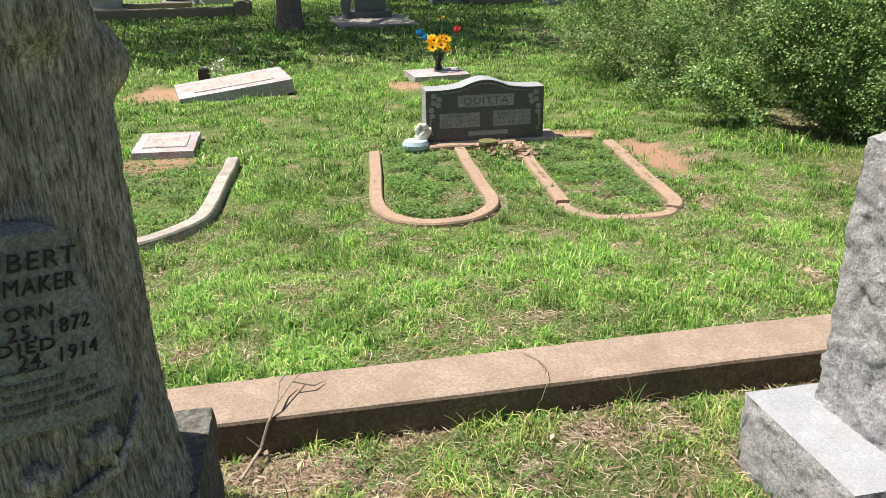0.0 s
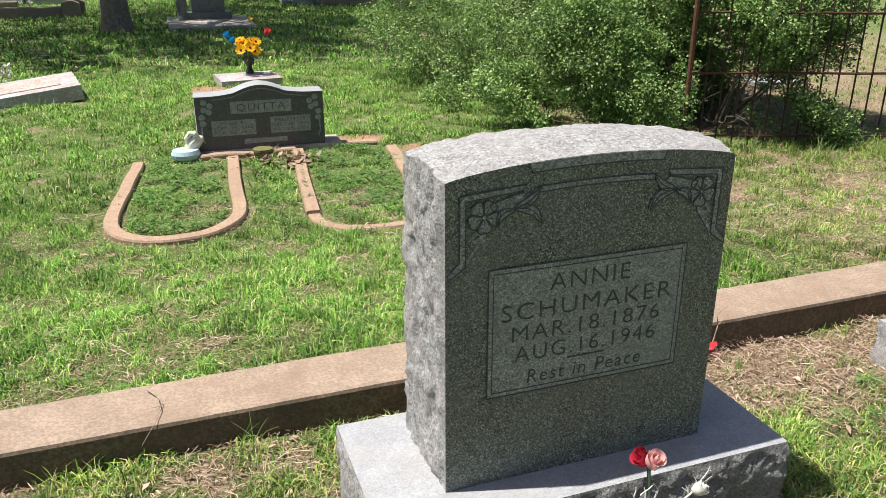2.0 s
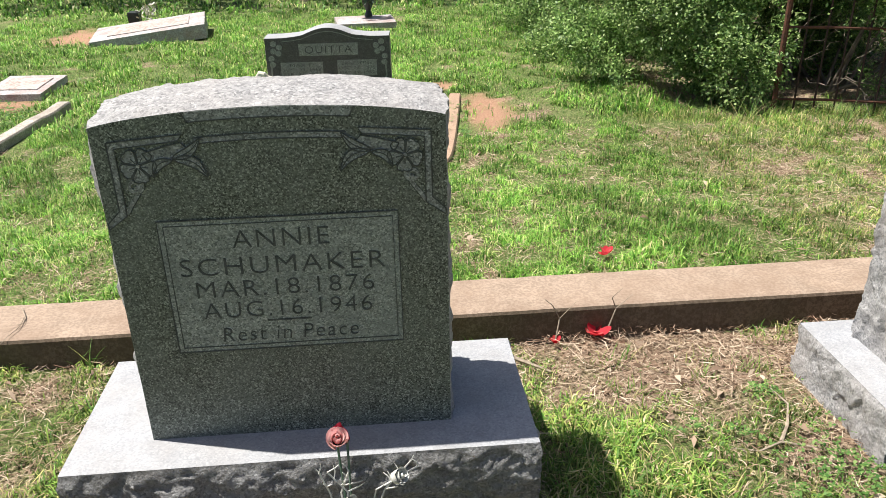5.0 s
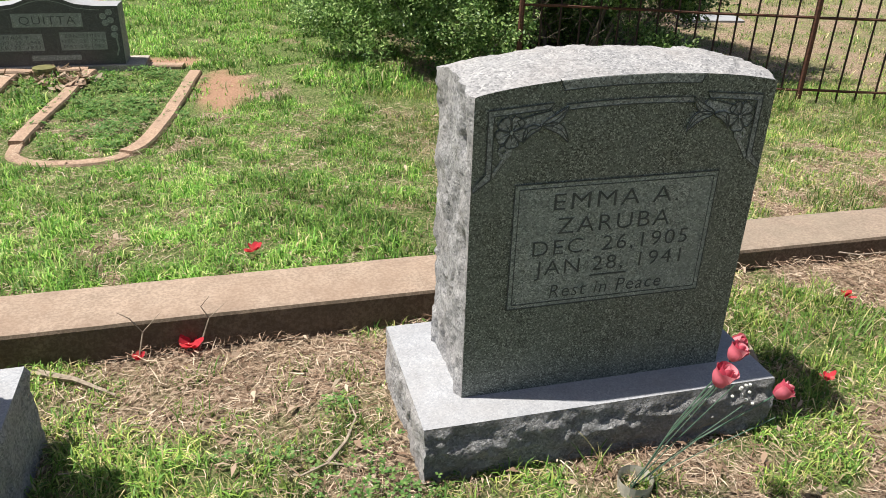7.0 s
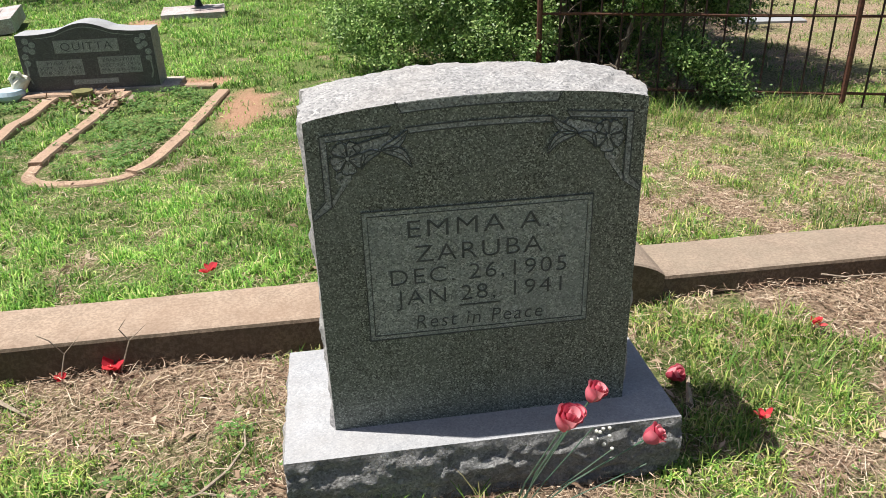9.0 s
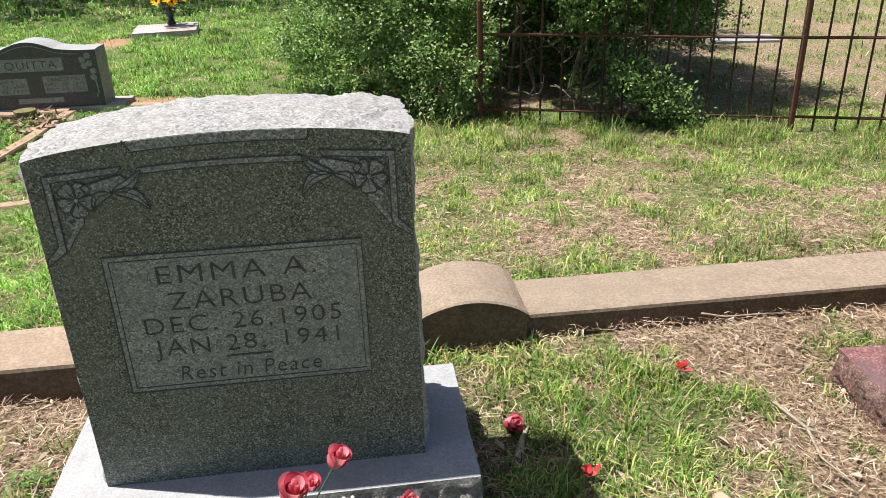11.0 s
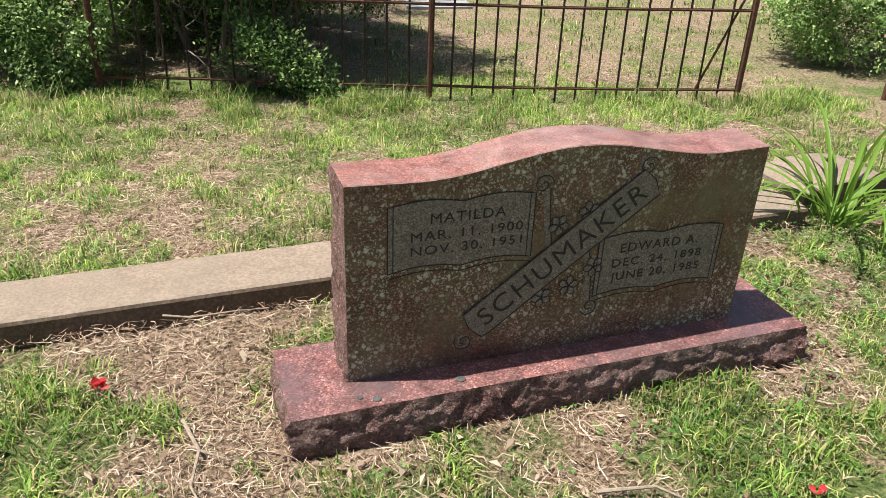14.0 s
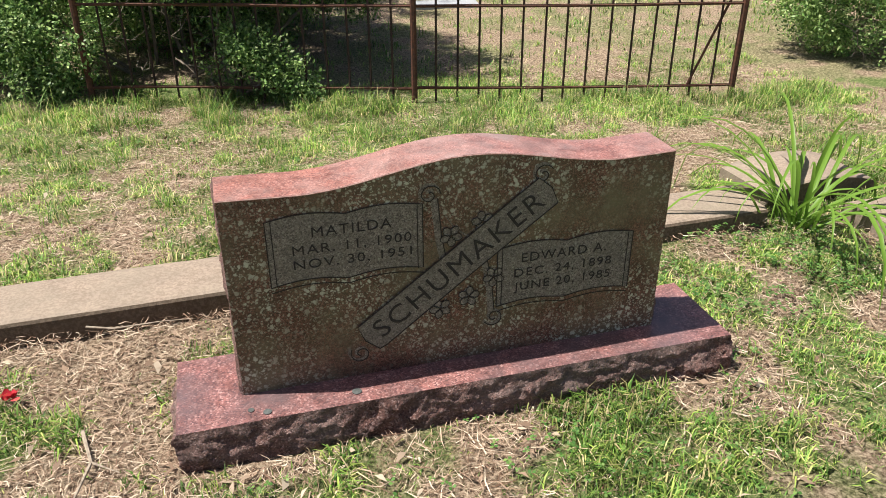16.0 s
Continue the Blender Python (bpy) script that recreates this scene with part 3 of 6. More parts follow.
kerb_run("low grey-tan concrete kerb beyond the daylily", 8.2, 14.0, 1.97, 2.22, 0.08, KERB_GREY, 0.0, 9)


# ---- headstones in the plot ----
def ornament(parent, cx, top, half, y, flip):
    """Carved corner spray: a square five-petalled flower, a bell, three leaves, a curl and the border band.
    Places are millimetres from the stone's edge and down from its corner."""
    def P(u, d):
        return cx + flip * (half - u / 1000), top - d / 1000

    deep = [0.0016]

    def outline(name, pts, line=0.0027):
        deep[0] += 0.0003
        q = [P(*p) for p in pts]
        plate(q if flip < 0 else q[::-1], y, deep[0], CUT_RELIEF, parent, name)
        groove(q + q[:1], line, y - deep[0], parent)

    outline("carved_border", [(32, 31), (185, 19), (176, 33), (46, 44), (46, 192), (4, 222), (4, 208), (32, 180)], 0.0026)
    outline("carved_bell", [(100, 56), (150, 42), (180, 36), (194, 52), (166, 68), (142, 84), (118, 88)])
    fu, fd = 88, 82
    for k in range(5):
        a = radians(58 + 72 * k)
        outline("carved_petal", [(fu + r * math.cos(a + w), fd - r * math.sin(a + w)) for r, w in ((5, -0.5), (30, -0.57), (37, -0.42), (38, -0.15), (35.5, 0.0), (38, 0.15), (37, 0.42), (30, 0.57), (5, 0.5))])
        groove([P(fu + r * math.cos(a), fd - r * math.sin(a)) for r in (7, 20)], 0.0016, y - deep[0], parent)
    q = [P(fu + 4.5 * math.cos(t), fd + 4.5 * math.sin(t)) for t in np.linspace(0, math.tau, 9)[:-1]]
    plate(q if flip < 0 else q[::-1], y, deep[0] + 0.0012, CUT_RELIEF, parent, "carved_flower_eye")
    for (u0, d0), (u1, d1), bend, w in (((160, 68), (220, 28), 9, 10), ((162, 70), (226, 112), -14, 11), ((158, 72), (116, 108), 12, 10)):
        du, dd = u1 - u0, d1 - d0
        ln = math.hypot(du, dd)
        nu, nd = -dd / ln, du / ln
        mid, up, low = [], [], []
        for i in range(11):
            t = i / 10
            b = bend * math.sin(math.pi * t)
            ww = w * math.sin(math.pi * t ** 0.8) ** 0.8 if 0 < i < 10 else 0.4
            cu, cd = u0 + du * t + nu * b, d0 + dd * t + nd * b
            mid.append((cu, cd)), up.append((cu + nu * ww, cd + nd * ww)), low.append((cu - nu * ww, cd - nd * ww))
        outline("carved_leaf", up + low[::-1])
        groove([P(*m) for m in mid[1:-1]], 0.002, y - deep[0], parent)
    curl = [(74 + 17 * (1 - 0.72 * i / 23) * math.cos(radians(70 - 24 * i)), 126 - 17 * (1 - 0.72 * i / 23) * math.sin(radians(70 - 24 * i))) for i in range(24)]
    groove([P(90, 112)] + [P(*p) for p in curl], 0.0075, y, parent, CUT_RELIEF, "carved_curl", 0.003)
    groove([P(p[0] + (p[0] - 74) * 0.26, p[1] + (p[1] - 126) * 0.26) for p in curl[:19]], 0.0022, y, parent)
    groove([P(*p) for p in ((78, 142), (68, 156), (56, 172), (47, 188))], 0.008, y, parent, CUT_RELIEF, "carved_curl", 0.002)
    groove([P(*p) for p in ((83, 143), (73, 158), (61, 174), (49, 193))], 0.002, y, parent)


def upright_stone(label, x0, x1, y0, y1, z0, corner, rise, base, panel, lines, underline, seed, skew=0.0):
    """A single upright headstone: pitched base, die with a smooth face and rough top, framed inscription."""
    cx = (x0 + x1) / 2
    s = thing("headstone", label, "headstone", (cx, y0, 0), group="grey granite headstones")
    half = (x1 - x0) / 2
    bx0, bx1, by0, by1 = base
    part("base", cut_stone(bx0 - cx, bx1 - cx, by0 - y0, by1 - y0, -0.12, lambda x: z0, 0.007, 0.012, 0.0, 0.026, seed), [GREY_BASE, GREY_PITCHED, GREY_SAWN], s, "rock-pitched granite base with sawn top", 42)
    top = lambda x: corner + skew * x + rise * max(0.0, 1 - (x / half) ** 2) ** 0.8
    part("die", cut_stone(-half, half, 0, y1 - y0, z0, top, 0.009, 0.017, 0.019, 0.0, seed + 10), [GREY_HONED, GREY_PITCHED, GREY_PITCHED], s, "granite die with honed face and rough-hewn sides", 42)
    px0, px1, pz0, pz1 = panel
    px0, px1 = px0 - cx, px1 - cx
    plate([(px0, pz0), (px1, pz0), (px1, pz1), (px0, pz1)], -0.0002, 0.0015, GREY_FROSTED, s, "inscription_panel", "lighter frosted inscription panel")
    for g, w in ((0.0, 0.0032), (0.012, 0.0022)):
        groove([(px0 + g, pz0 + g), (px1 - g, pz0 + g), (px1 - g, pz1 - g), (px0 + g, pz1 - g), (px0 + g, pz0 + g)], w, -0.0017, s)
    h = pz1 - pz0
    for words, f, width, cap, shear in lines:
        lettering(words, cap, width, (px0 + px1) / 2, -0.0018, pz1 - f * h, s, shear=shear)
    ux, uw = underline
    groove([((px0 + px1) / 2 + ux - uw / 2, pz1 - 0.775 * h), ((px0 + px1) / 2 + ux + uw / 2, pz1 - 0.775 * h)], 0.004, -0.0018, s)
    reach = half * 0.46
    arch = np.linspace(-reach, reach, 17)
    groove([(u, top(u) - 0.0115) for u in arch], 0.0205, 0, s, CUT_RELIEF, "carved_band")
    groove([(u, top(u) - 0.062) for u in arch * 0.93], 0.012, 0, s, CUT_RELIEF, "carved_band")
    for drop, wide in ((0.0225, 1.0), (0.0555, 0.93), (0.0685, 0.93)):
        groove([(u, top(u) - drop) for u in arch * wide], 0.0026, -0.001, s)
    for f in (-1, 1):
        groove([(f * (reach + 0.008), top(reach) - 0.001), (f * (reach - 0.004), top(reach) - 0.023)], 0.003, -0.001, s)
        ornament(s, 0, corner + skew * f * half, half, 0, f)
    return s


upright_stone("grey granite upright headstone of Annie, on a rock-pitched base", 1.468, 2.196, 1.422, 1.71, 0.245, 1.024, 0.033,
              (1.28, 2.4, 1.31, 1.79), (1.57, 2.087, 0.487, 0.815),
              (("ANNIE", 0.15, 0.21, 0.042, 0), ("SCHUMAKER", 0.345, 0.45, 0.042, 0), ("MAR.18.1876", 0.515, 0.395, 0.04, 0), ("AUG.16.1946", 0.68, 0.38, 0.04, 0), ("Rest in Peace", 0.875, 0.31, 0.036, 0.12)),
              (0.0, 0.1), 3)
upright_stone("grey granite upright headstone of Emma, on a rock-pitched base", 3.486, 4.24, 1.505, 1.80, 0.175, 0.98, 0.034,
              (3.36, 4.36, 1.4, 1.885), (3.593, 4.126, 0.43, 0.765),
              (("EMMA A.", 0.15, 0.33, 0.042, 0), ("ZARUBA", 0.34, 0.3, 0.042, 0), ("DEC. 26,1905", 0.51, 0.42, 0.04, 0), ("JAN 28, 1941", 0.675, 0.4, 0.04, 0), ("Rest in Peace", 0.88, 0.31, 0.036, 0.12)),
              (0.0, 0.1), 6, 0.01)


def book_page(parent, x0, x1, z0, z1, y):
    """A frosted page with a wavy top and foot and double border."""
    n = 18
    def wave(u):
        return 0.012 * math.sin(math.pi * min(1, max(0, u * 2 % 1.0001))) if 0 < u < 1 else 0
    up = [(x0 + (x1 - x0) * i / n, z1 + wave(i / n)) for i in range(n + 1)]
    low = [(x0 + (x1 - x0) * i / n, z0 + wave(i / n)) for i in range(n + 1)]
    plate(low + up[::-1], y, 0.0015, RED_FROSTED, parent, "inscription_panel", "frosted open-book panel")
    groove(low + up[::-1] + low[:1], 0.0026, y - 0.0015, parent, CUT_BLACK)
    groove([(x0 + 0.014, z1), (x0 + 0.014, z0)], 0.0022, y - 0.0015, parent, CUT_BLACK)
    groove([(x1 - 0.014, z1), (x1 - 0.014, z0)], 0.0022, y - 0.0015, parent, CUT_BLACK)
    groove([(p[0], p[1] - 0.016) for p in low], 0.0026, y, parent, CUT_BLACK)


def scroll_curl(parent, x, z, y, r, turn):
    pts = [(x + r * (1 - 0.8 * i / 15) * math.cos(turn + i * 0.55), z + r * (1 - 0.8 * i / 15) * math.sin(turn + i * 0.55)) for i in range(16)]
    groove(pts, 0.008, y, parent, RED_FROSTED)
    groove([(p[0] + 0.004, p[1] - 0.004) for p in pts], 0.0028, y - 0.0012, parent, CUT_BLACK)


def double_stone():
    """The wide red granite stone with a serpentine top."""
    s = thing("headstone", "red granite double headstone with serpentine top, lichen-spotted", "headstone", (6.32, 1.637, 0), -1.8, "red granite headstones")
    part("base", cut_stone(-0.77, 0.80, -0.115, 0.2, -0.12, lambda x: 0.11, 0.007, 0.018, 0.0, 0.026, 21), [RED_PITCHED, RED_PITCHED, RED_LEDGE], s, "red granite base, polished top and rough front", 42)
    half = 0.6

    def top(x):
        u = abs(x - 0.02) / half
        return 0.662 + 0.055 * (math.cos(math.pi * min(u / 0.72, 1.0)) + 1) / 2 + (0.006 * max(0.0, u - 0.72) / 0.28)
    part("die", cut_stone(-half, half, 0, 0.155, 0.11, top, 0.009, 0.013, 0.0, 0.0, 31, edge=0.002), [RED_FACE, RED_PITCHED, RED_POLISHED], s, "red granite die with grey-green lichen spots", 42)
    # Thin pale tube: the worn arris with its bevel highlight painted in.
    bm = bmesh.new()
    tube(bm, [(x, -0.0005, top(x) - 0.002) for x in np.linspace(-half, half, 60)], [0.0017 + 0.0008 * noise.noise((k * 0.9, 4, 1)) for k in range(60)], 6)
    part("edge_highlight", bm, RED_EDGE_LIGHT, s, "pale highlight line on the worn front edge")
    book_page(s, -0.495, -0.105, 0.42, 0.60, 0)
    book_page(s, 0.10, 0.5, 0.262, 0.44, 0)
    for words, x, z, w, cap in (("MATILDA", -0.285, 0.56, 0.2, 0.027), ("MAR. 11, 1900", -0.285, 0.515, 0.3, 0.025), ("NOV. 30, 1951", -0.285, 0.475, 0.3, 0.025),
                                ("EDWARD A.", 0.295, 0.405, 0.25, 0.027), ("DEC. 24, 1898", 0.295, 0.36, 0.29, 0.025), ("JUNE 20, 1985", 0.295, 0.317, 0.29, 0.025)):
        lettering(words, cap, w, x, -0.0016, z, s, CUT_BLACK, bold=-0.004)
    a = math.atan2(0.37, 0.495)
    cx, cz, hl, hw = -0.012, 0.412, 0.308, 0.048
    ca, sa = math.cos(a), math.sin(a)
    rot = lambda u, v: (cx + u * ca - v * sa, cz + u * sa + v * ca)
    edge = [rot(-hl, -hw), rot(-hl + 0.02, -hw - 0.004), rot(0, -hw), rot(hl, -hw), rot(hl + 0.012, 0), rot(hl, hw), rot(0, hw), rot(-hl, hw), rot(-hl - 0.012, 0)]
    plate(edge, -0.0018, 0.002, RED_FROSTED, s, "name_banner", "frosted diagonal scroll banner")
    groove(edge + edge[:1], 0.0028, -0.0038, s, CUT_BLACK)
    lettering("SCHUMAKER", 0.056, 0.56, cx, -0.0038, cz, s, CUT_BLACK, tilt=math.degrees(a), bold=-0.006)
    for x, z, t in ((-0.09, 0.625, 0.0), (-0.285, 0.185, 2.6), (0.215, 0.645, 0.5), (0.09, 0.235, 3.6)):
        scroll_curl(s, x, z, 0, 0.03, t)
    groove([(-0.075, 0.61), (-0.065, 0.5), (-0.05, 0.42), (-0.03, 0.37)], 0.016, 0, s, RED_FROSTED)
    groove([(-0.065, 0.61), (-0.055, 0.5), (-0.04, 0.42), (-0.02, 0.37)], 0.003, 0, s, CUT_BLACK)
    groove([(-0.045, 0.56), (-0.02, 0.52), (0.02, 0.49)], 0.004, 0, s, RED_FROSTED)
    groove([(0.085, 0.25), (0.075, 0.35), (0.06, 0.42), (0.04, 0.46)], 0.016, 0, s, RED_FROSTED)
    groove([(0.095, 0.25), (0.085, 0.35), (0.07, 0.42), (0.05, 0.46)], 0.003, 0, s, CUT_BLACK)
    for fx, fz in ((0.055, 0.53), (0.02, 0.31), (-0.03, 0.5), (0.09, 0.36), (-0.06, 0.285)):
        for k in range(5):
            b = k * math.tau / 5 + fx * 9
            pts = [(fx + (0.017 + 0.014 * math.cos(t)) * math.cos(b) - 0.011 * math.sin(t) * math.sin(b), fz + (0.017 + 0.014 * math.cos(t)) * math.sin(b) + 0.011 * math.sin(t) * math.cos(b)) for t in np.linspace(0, math.tau, 9)[:-1]]
            plate(pts, 0, 0.0025, RED_FROSTED, s, "carved_petal")
            groove(pts + pts[:1], 0.0018, -0.0025, s, CUT_BLACK)
    for px, py, r in ((-0.31, -0.07, 0.013), (-0.585, -0.07, 0.008), (-0.545, -0.088, 0.011)):
        bm = bmesh.new()
        bmesh.ops.create_cone(bm, segments=16, radius1=r, radius2=r, depth=0.002, cap_ends=True, matrix=Matrix.Translation((px, py, 0.1115)))
        part("base_plug", bm, CUT_DARK, s, "round grey setting mark")


double_stone()


def tree_monument():
    """A stone carved as a tree trunk, with a scroll plate, on a square ridged base."""
    s = thing("tree_trunk_monument", "grey stone monument carved as a bark-covered tree trunk", "monument", (-0.66, 1.6, 0))
    part("base", cut_stone(-0.39, 0.39, -0.39, 0.375, -0.12, lambda x: 0.3, 0.03, 0.012, 0.008, 0.012, 41), TREE_STONE, s, "rough square stone base")
    bm = bmesh.new()
    turns = list(np.linspace(-1.7, 0.6, 300)) + list(np.linspace(0.6, math.tau - 1.7, 72))[1:-1]
    n, rows = len(turns), []
    zs = np.linspace(0.3, 2.0, 130)
    for z in zs:
        row = []
        for a in turns:
            r = 0.335 + 0.045 * math.exp(-(z - 0.3) / 0.2) - 0.012 * (z - 0.3)
            for ka, kz, amp in ((0.35, 1.3, 0.055), (-0.55, 1.42, 0.05), (-1.9, 1.1, 0.05), (2.4, 0.9, 0.05)):
                d = (math.atan2(math.sin(a - ka), math.cos(a - ka)) * 0.33) ** 2 + (z - kz) ** 2
                r += amp * (math.exp(-(d / 0.0055) ** 2) + 0.25 * math.exp(-(d / 0.001) ** 2) * math.cos(math.sqrt(d) * 400) * 0.3)
            r += 0.010 - 0.022 * abs(noise.noise((math.cos(a) * 9, math.sin(a) * 9, z * 1.5))) - 0.012 * abs(noise.noise((math.cos(a) * 22, math.sin(a) * 22, z * 2.6 + 5))) + 0.014 * noise.noise((math.cos(a) * 1.6, math.sin(a) * 1.6, z * 2))
            wave = noise.noise((a * 34 + 1.6 * noise.noise((a * 5, z * 7, 2)), z * 3.5, 9))
            r += 0.007 * (0.5 - min(1.0, abs(wave) * 3.2)) + 0.002 * noise.noise((a * 90, z * 30, 4))
            row.append(bm.verts.new((r * math.cos(a), r * math.sin(a), z)))
        rows.append(row)
    for q, w in zip(rows, rows[1:]):
        for k in range(n):
            bm.faces.new((q[k], q[(k + 1) % n], w[(k + 1) % n], w[k]))
    tip = bm.verts.new((0, 0, 2.02))
    for k in range(n):
        bm.faces.new((rows[-1][k], rows[-1][(k + 1) % n], tip))
    part("trunk", bm, TREE_BARK, s, "carved bark trunk with sawn-off knots", True)

    def wrap(bm2, r):
        for v in bm2.verts:
            a = (v.co.x + 0.165) / 0.345 - math.pi / 2
            rr = r - v.co.y
            v.co = Vector((rr * math.cos(a), rr * math.sin(a), v.co.z))
        return bm2
    edge_b = (0.69, 0.697, 0.717, 0.745, 0.789, 0.838, 0.87, 0.897, 0.926, 0.982, 1.02, 1.07, 1.09)
    edge_a = (0.1, 0.14, 0.16, 0.175, 0.17, 0.165, 0.15, 0.16, 0.155, 0.13, 0.12, 0.116, 0.06)
    bm = bmesh.new()
    n, m, grid = 30, 40, []
    for j in range(m + 1):
        row = []
        b = 0.69 + 0.40 * j / m
        reach = float(np.interp(b, edge_b, edge_a))
        for i in range(n + 1):
            a = (i / n * 2 - 1) * reach
            inner = 1 < i < n - 1 and 0 < j < m
            row.append(bm.verts.new((0.04 + a, (-0.026 + 0.002 * noise.noise((a * 30, b * 30, 7))) if inner else 0.016, b - 0.17 * a + 0.008 * math.cos(a * 30) * (j in (0, 1)))))
        grid.append(row)
    for q, w in zip(grid, grid[1:]):
        for i in range(n):
            bm.faces.new((q[i], q[i + 1], w[i + 1], w[i]))
    part("scroll_plate", wrap(bm, 0.35), TREE_PLATE, s, "smooth scroll-shaped inscription plate", True)
    for words, a, b, w, cap in (("HUBERT", 0.018, 1.029, 0.175, 0.031), ("SCHUMAKER", -0.005, 0.985, 0.205, 0.029), ("BORN", 0.005, 0.938, 0.09, 0.023), ("25, 1872", 0.042, 0.903, 0.13, 0.027), ("DIED", 0.0, 0.875, 0.085, 0.021), ("24, 1914", 0.047, 0.849, 0.13, 0.027)):
        for o in lettering(words, cap, w, 0.04 + a, 0.0, b - 0.17 * a, s, CUT_BLACK, tilt=-9.6, depth=0.003, bold=-0.004):
            bm = bmesh.new()
            bm.from_mesh(o.data)
            bmesh.ops.subdivide_edges(bm, edges=[e for e in bm.edges if e.calc_length() > 0.02], cuts=2)
            wrap(bm, 0.378).to_mesh(o.data)
            bm.free()
    for j, (a0, a1) in enumerate(((-0.05, 0.03), (-0.06, 0.05), (-0.1, 0.1), (-0.08, 0.09), (-0.12, 0.125))):
        bm = bmesh.new()
        a, b = a0, 0.828 - j * 0.02 - 0.006 * (j > 0)
        while a < a1:
            w = 0.02 if j == 0 else 0.004 + 0.005 * abs(noise.noise((a * 90, j, 3)))
            h = 0.0022 if j == 0 else 0.008 + 0.006 * abs(noise.noise((a * 70, j, 8)))
            box(bm, 0.04 + a, 0.04 + a + w, -0.002, 0.001, b - 0.17 * a, b - 0.17 * a + h)
            a += w + (0.0 if j == 0 else 0.004 + 0.008 * (noise.noise((a * 60, j, 5)) > 0.25))
        part("worn_inscription", wrap(bm, 0.378), CUT_WORN, s)
    for u, z, r, spin in ((0.13, 0.615, 0.042, 0.3), (0.02, 0.6, 0.036, 1.0)):
        bm = bmesh.new()
        eye = bm.verts.new((u, -0.03, z))
        ring = []
        for k in range(30):
            t = k / 30 * math.tau
            rr = r * (0.55 + 0.45 * abs(math.cos(2.5 * (t + spin))) ** 0.7)
            ring.append((bm.verts.new((u + rr * math.cos(t), -0.02, z + rr * math.sin(t))), bm.verts.new((u + rr * 1.03 * math.cos(t), 0.02, z + rr * 1.03 * math.sin(t)))))
        for k in range(30):
            q, w = ring[k], ring[(k + 1) % 30]
            bm.faces.new((eye, q[0], w[0])), bm.faces.new((q[0], q[1], w[1], w[0]))
        part("carved_ivy_leaf", wrap(bm, 0.352), TREE_BARK, s, "carved star-shaped ivy leaf", True)
    bm = bmesh.new()
    tube(bm, [(0.06, 0, 0.53), (0.15, -0.01, 0.555), (0.19, -0.012, 0.6), (0.235, -0.005, 0.67)], [0.014, 0.013, 0.011, 0.009], 8)
    tube(bm, [(0.15, -0.01, 0.555), (0.14, -0.012, 0.585), (0.13, -0.014, 0.61)], [0.01, 0.008, 0.006], 8)
    part("carved_branch", wrap(bm, 0.36), TREE_BARK, s, "carved ivy branch", True)


tree_monument()


# ---- the plot beyond: edged graves and the low double stone ----
def edging(points, width, h, label, mat, name="grave_edging"):
    """A low cast edging along a smooth line on the ground."""
    pts = []
    for i in range(len(points) - 1):
        p = [Vector((*points[max(0, min(len(points) - 1, i + k))], 0)) for k in (-1, 0, 1, 2)]
        for j in range(8):
            t = j / 8
            pts.append(0.5 * (2 * p[1] + (p[2] - p[0]) * t + (2 * p[0] - 5 * p[1] + 4 * p[2] - p[3]) * t * t + (3 * p[1] - p[0] - 3 * p[2] + p[3]) * t ** 3))
    pts.append(Vector((*points[-1], 0)))
    bm = bmesh.new()
    rows = []
    for i, p in enumerate(pts):
        d = (pts[min(i + 1, len(pts) - 1)] - pts[max(i - 1, 0)]).normalized()
        s = Vector((-d.y, d.x, 0))
        zt = gz(p.x, p.y) + h + 0.008 * noise.noise((p.x * 3, p.y * 3, 0))
        rows.append([bm.verts.new(p + s * o * width + Vector((0, 0, zt + dz))) for o, dz in ((-0.5, -h - 0.08), (-0.5, -0.012), (-0.42, 0), (0.42, 0), (0.5, -0.012), (0.5, -h - 0.08))])
    for q, w in zip(rows, rows[1:]):
        for k in range(5):
            bm.faces.new((q[k], w[k], w[k + 1], q[k + 1]))
    bm.faces.new(rows[0]), bm.faces.new(rows[-1][::-1])
    bmesh.ops.recalc_face_normals(bm, faces=bm.faces)
    return tagged(part(name, bm, mat), label, "grave edging", "edged graves before the low double stone")


edging([(0.67, 6.3), (0.60, 5.6), (0.53, 4.9), (0.60, 4.58), (0.86, 4.43), (1.14, 4.53), (1.29, 4.8), (1.33, 5.5), (1.385, 6.25)], 0.092, 0.036, "reddish concrete grave edging in a rounded loop", EDGING)
edging([(1.92, 6.33), (1.82, 5.5), (1.735, 4.66)], 0.092, 0.034, "reddish concrete grave edging, straight and half sunken", EDGING)
edging([(2.69, 6.2), (2.57, 5.3), (2.45, 4.52), (2.36, 4.34)], 0.095, 0.03, "reddish concrete grave edging beside bare red soil", EDGING)
edging([(2.36, 4.34), (2.26, 4.25), (2.08, 4.22), (1.88, 4.3), (1.76, 4.44), (1.735, 4.66)], 0.08, 0.012, "low curved grave edging almost sunk in the turf", EDGING)
edging([(1.1, 6.36), (1.5, 6.34), (1.9, 6.36)], 0.09, 0.04, "short reddish concrete edging at the stone's foot", EDGING)
edging([(2.2, 6.5), (2.4, 6.43), (2.6, 6.38)], 0.09, 0.035, "short pale edging strip beside the stone", EDGING)
edging([(-2.6, 4.4), (-1.8, 4.36), (-1.2, 4.38), (-0.85, 4.5), (-0.63, 4.72), (-0.56, 5.0), (-0.52, 5.6), (-0.47, 6.25)], 0.1, 0.07, "chipped pale concrete grave edging with a rounded corner", PALE_CONCRETE)


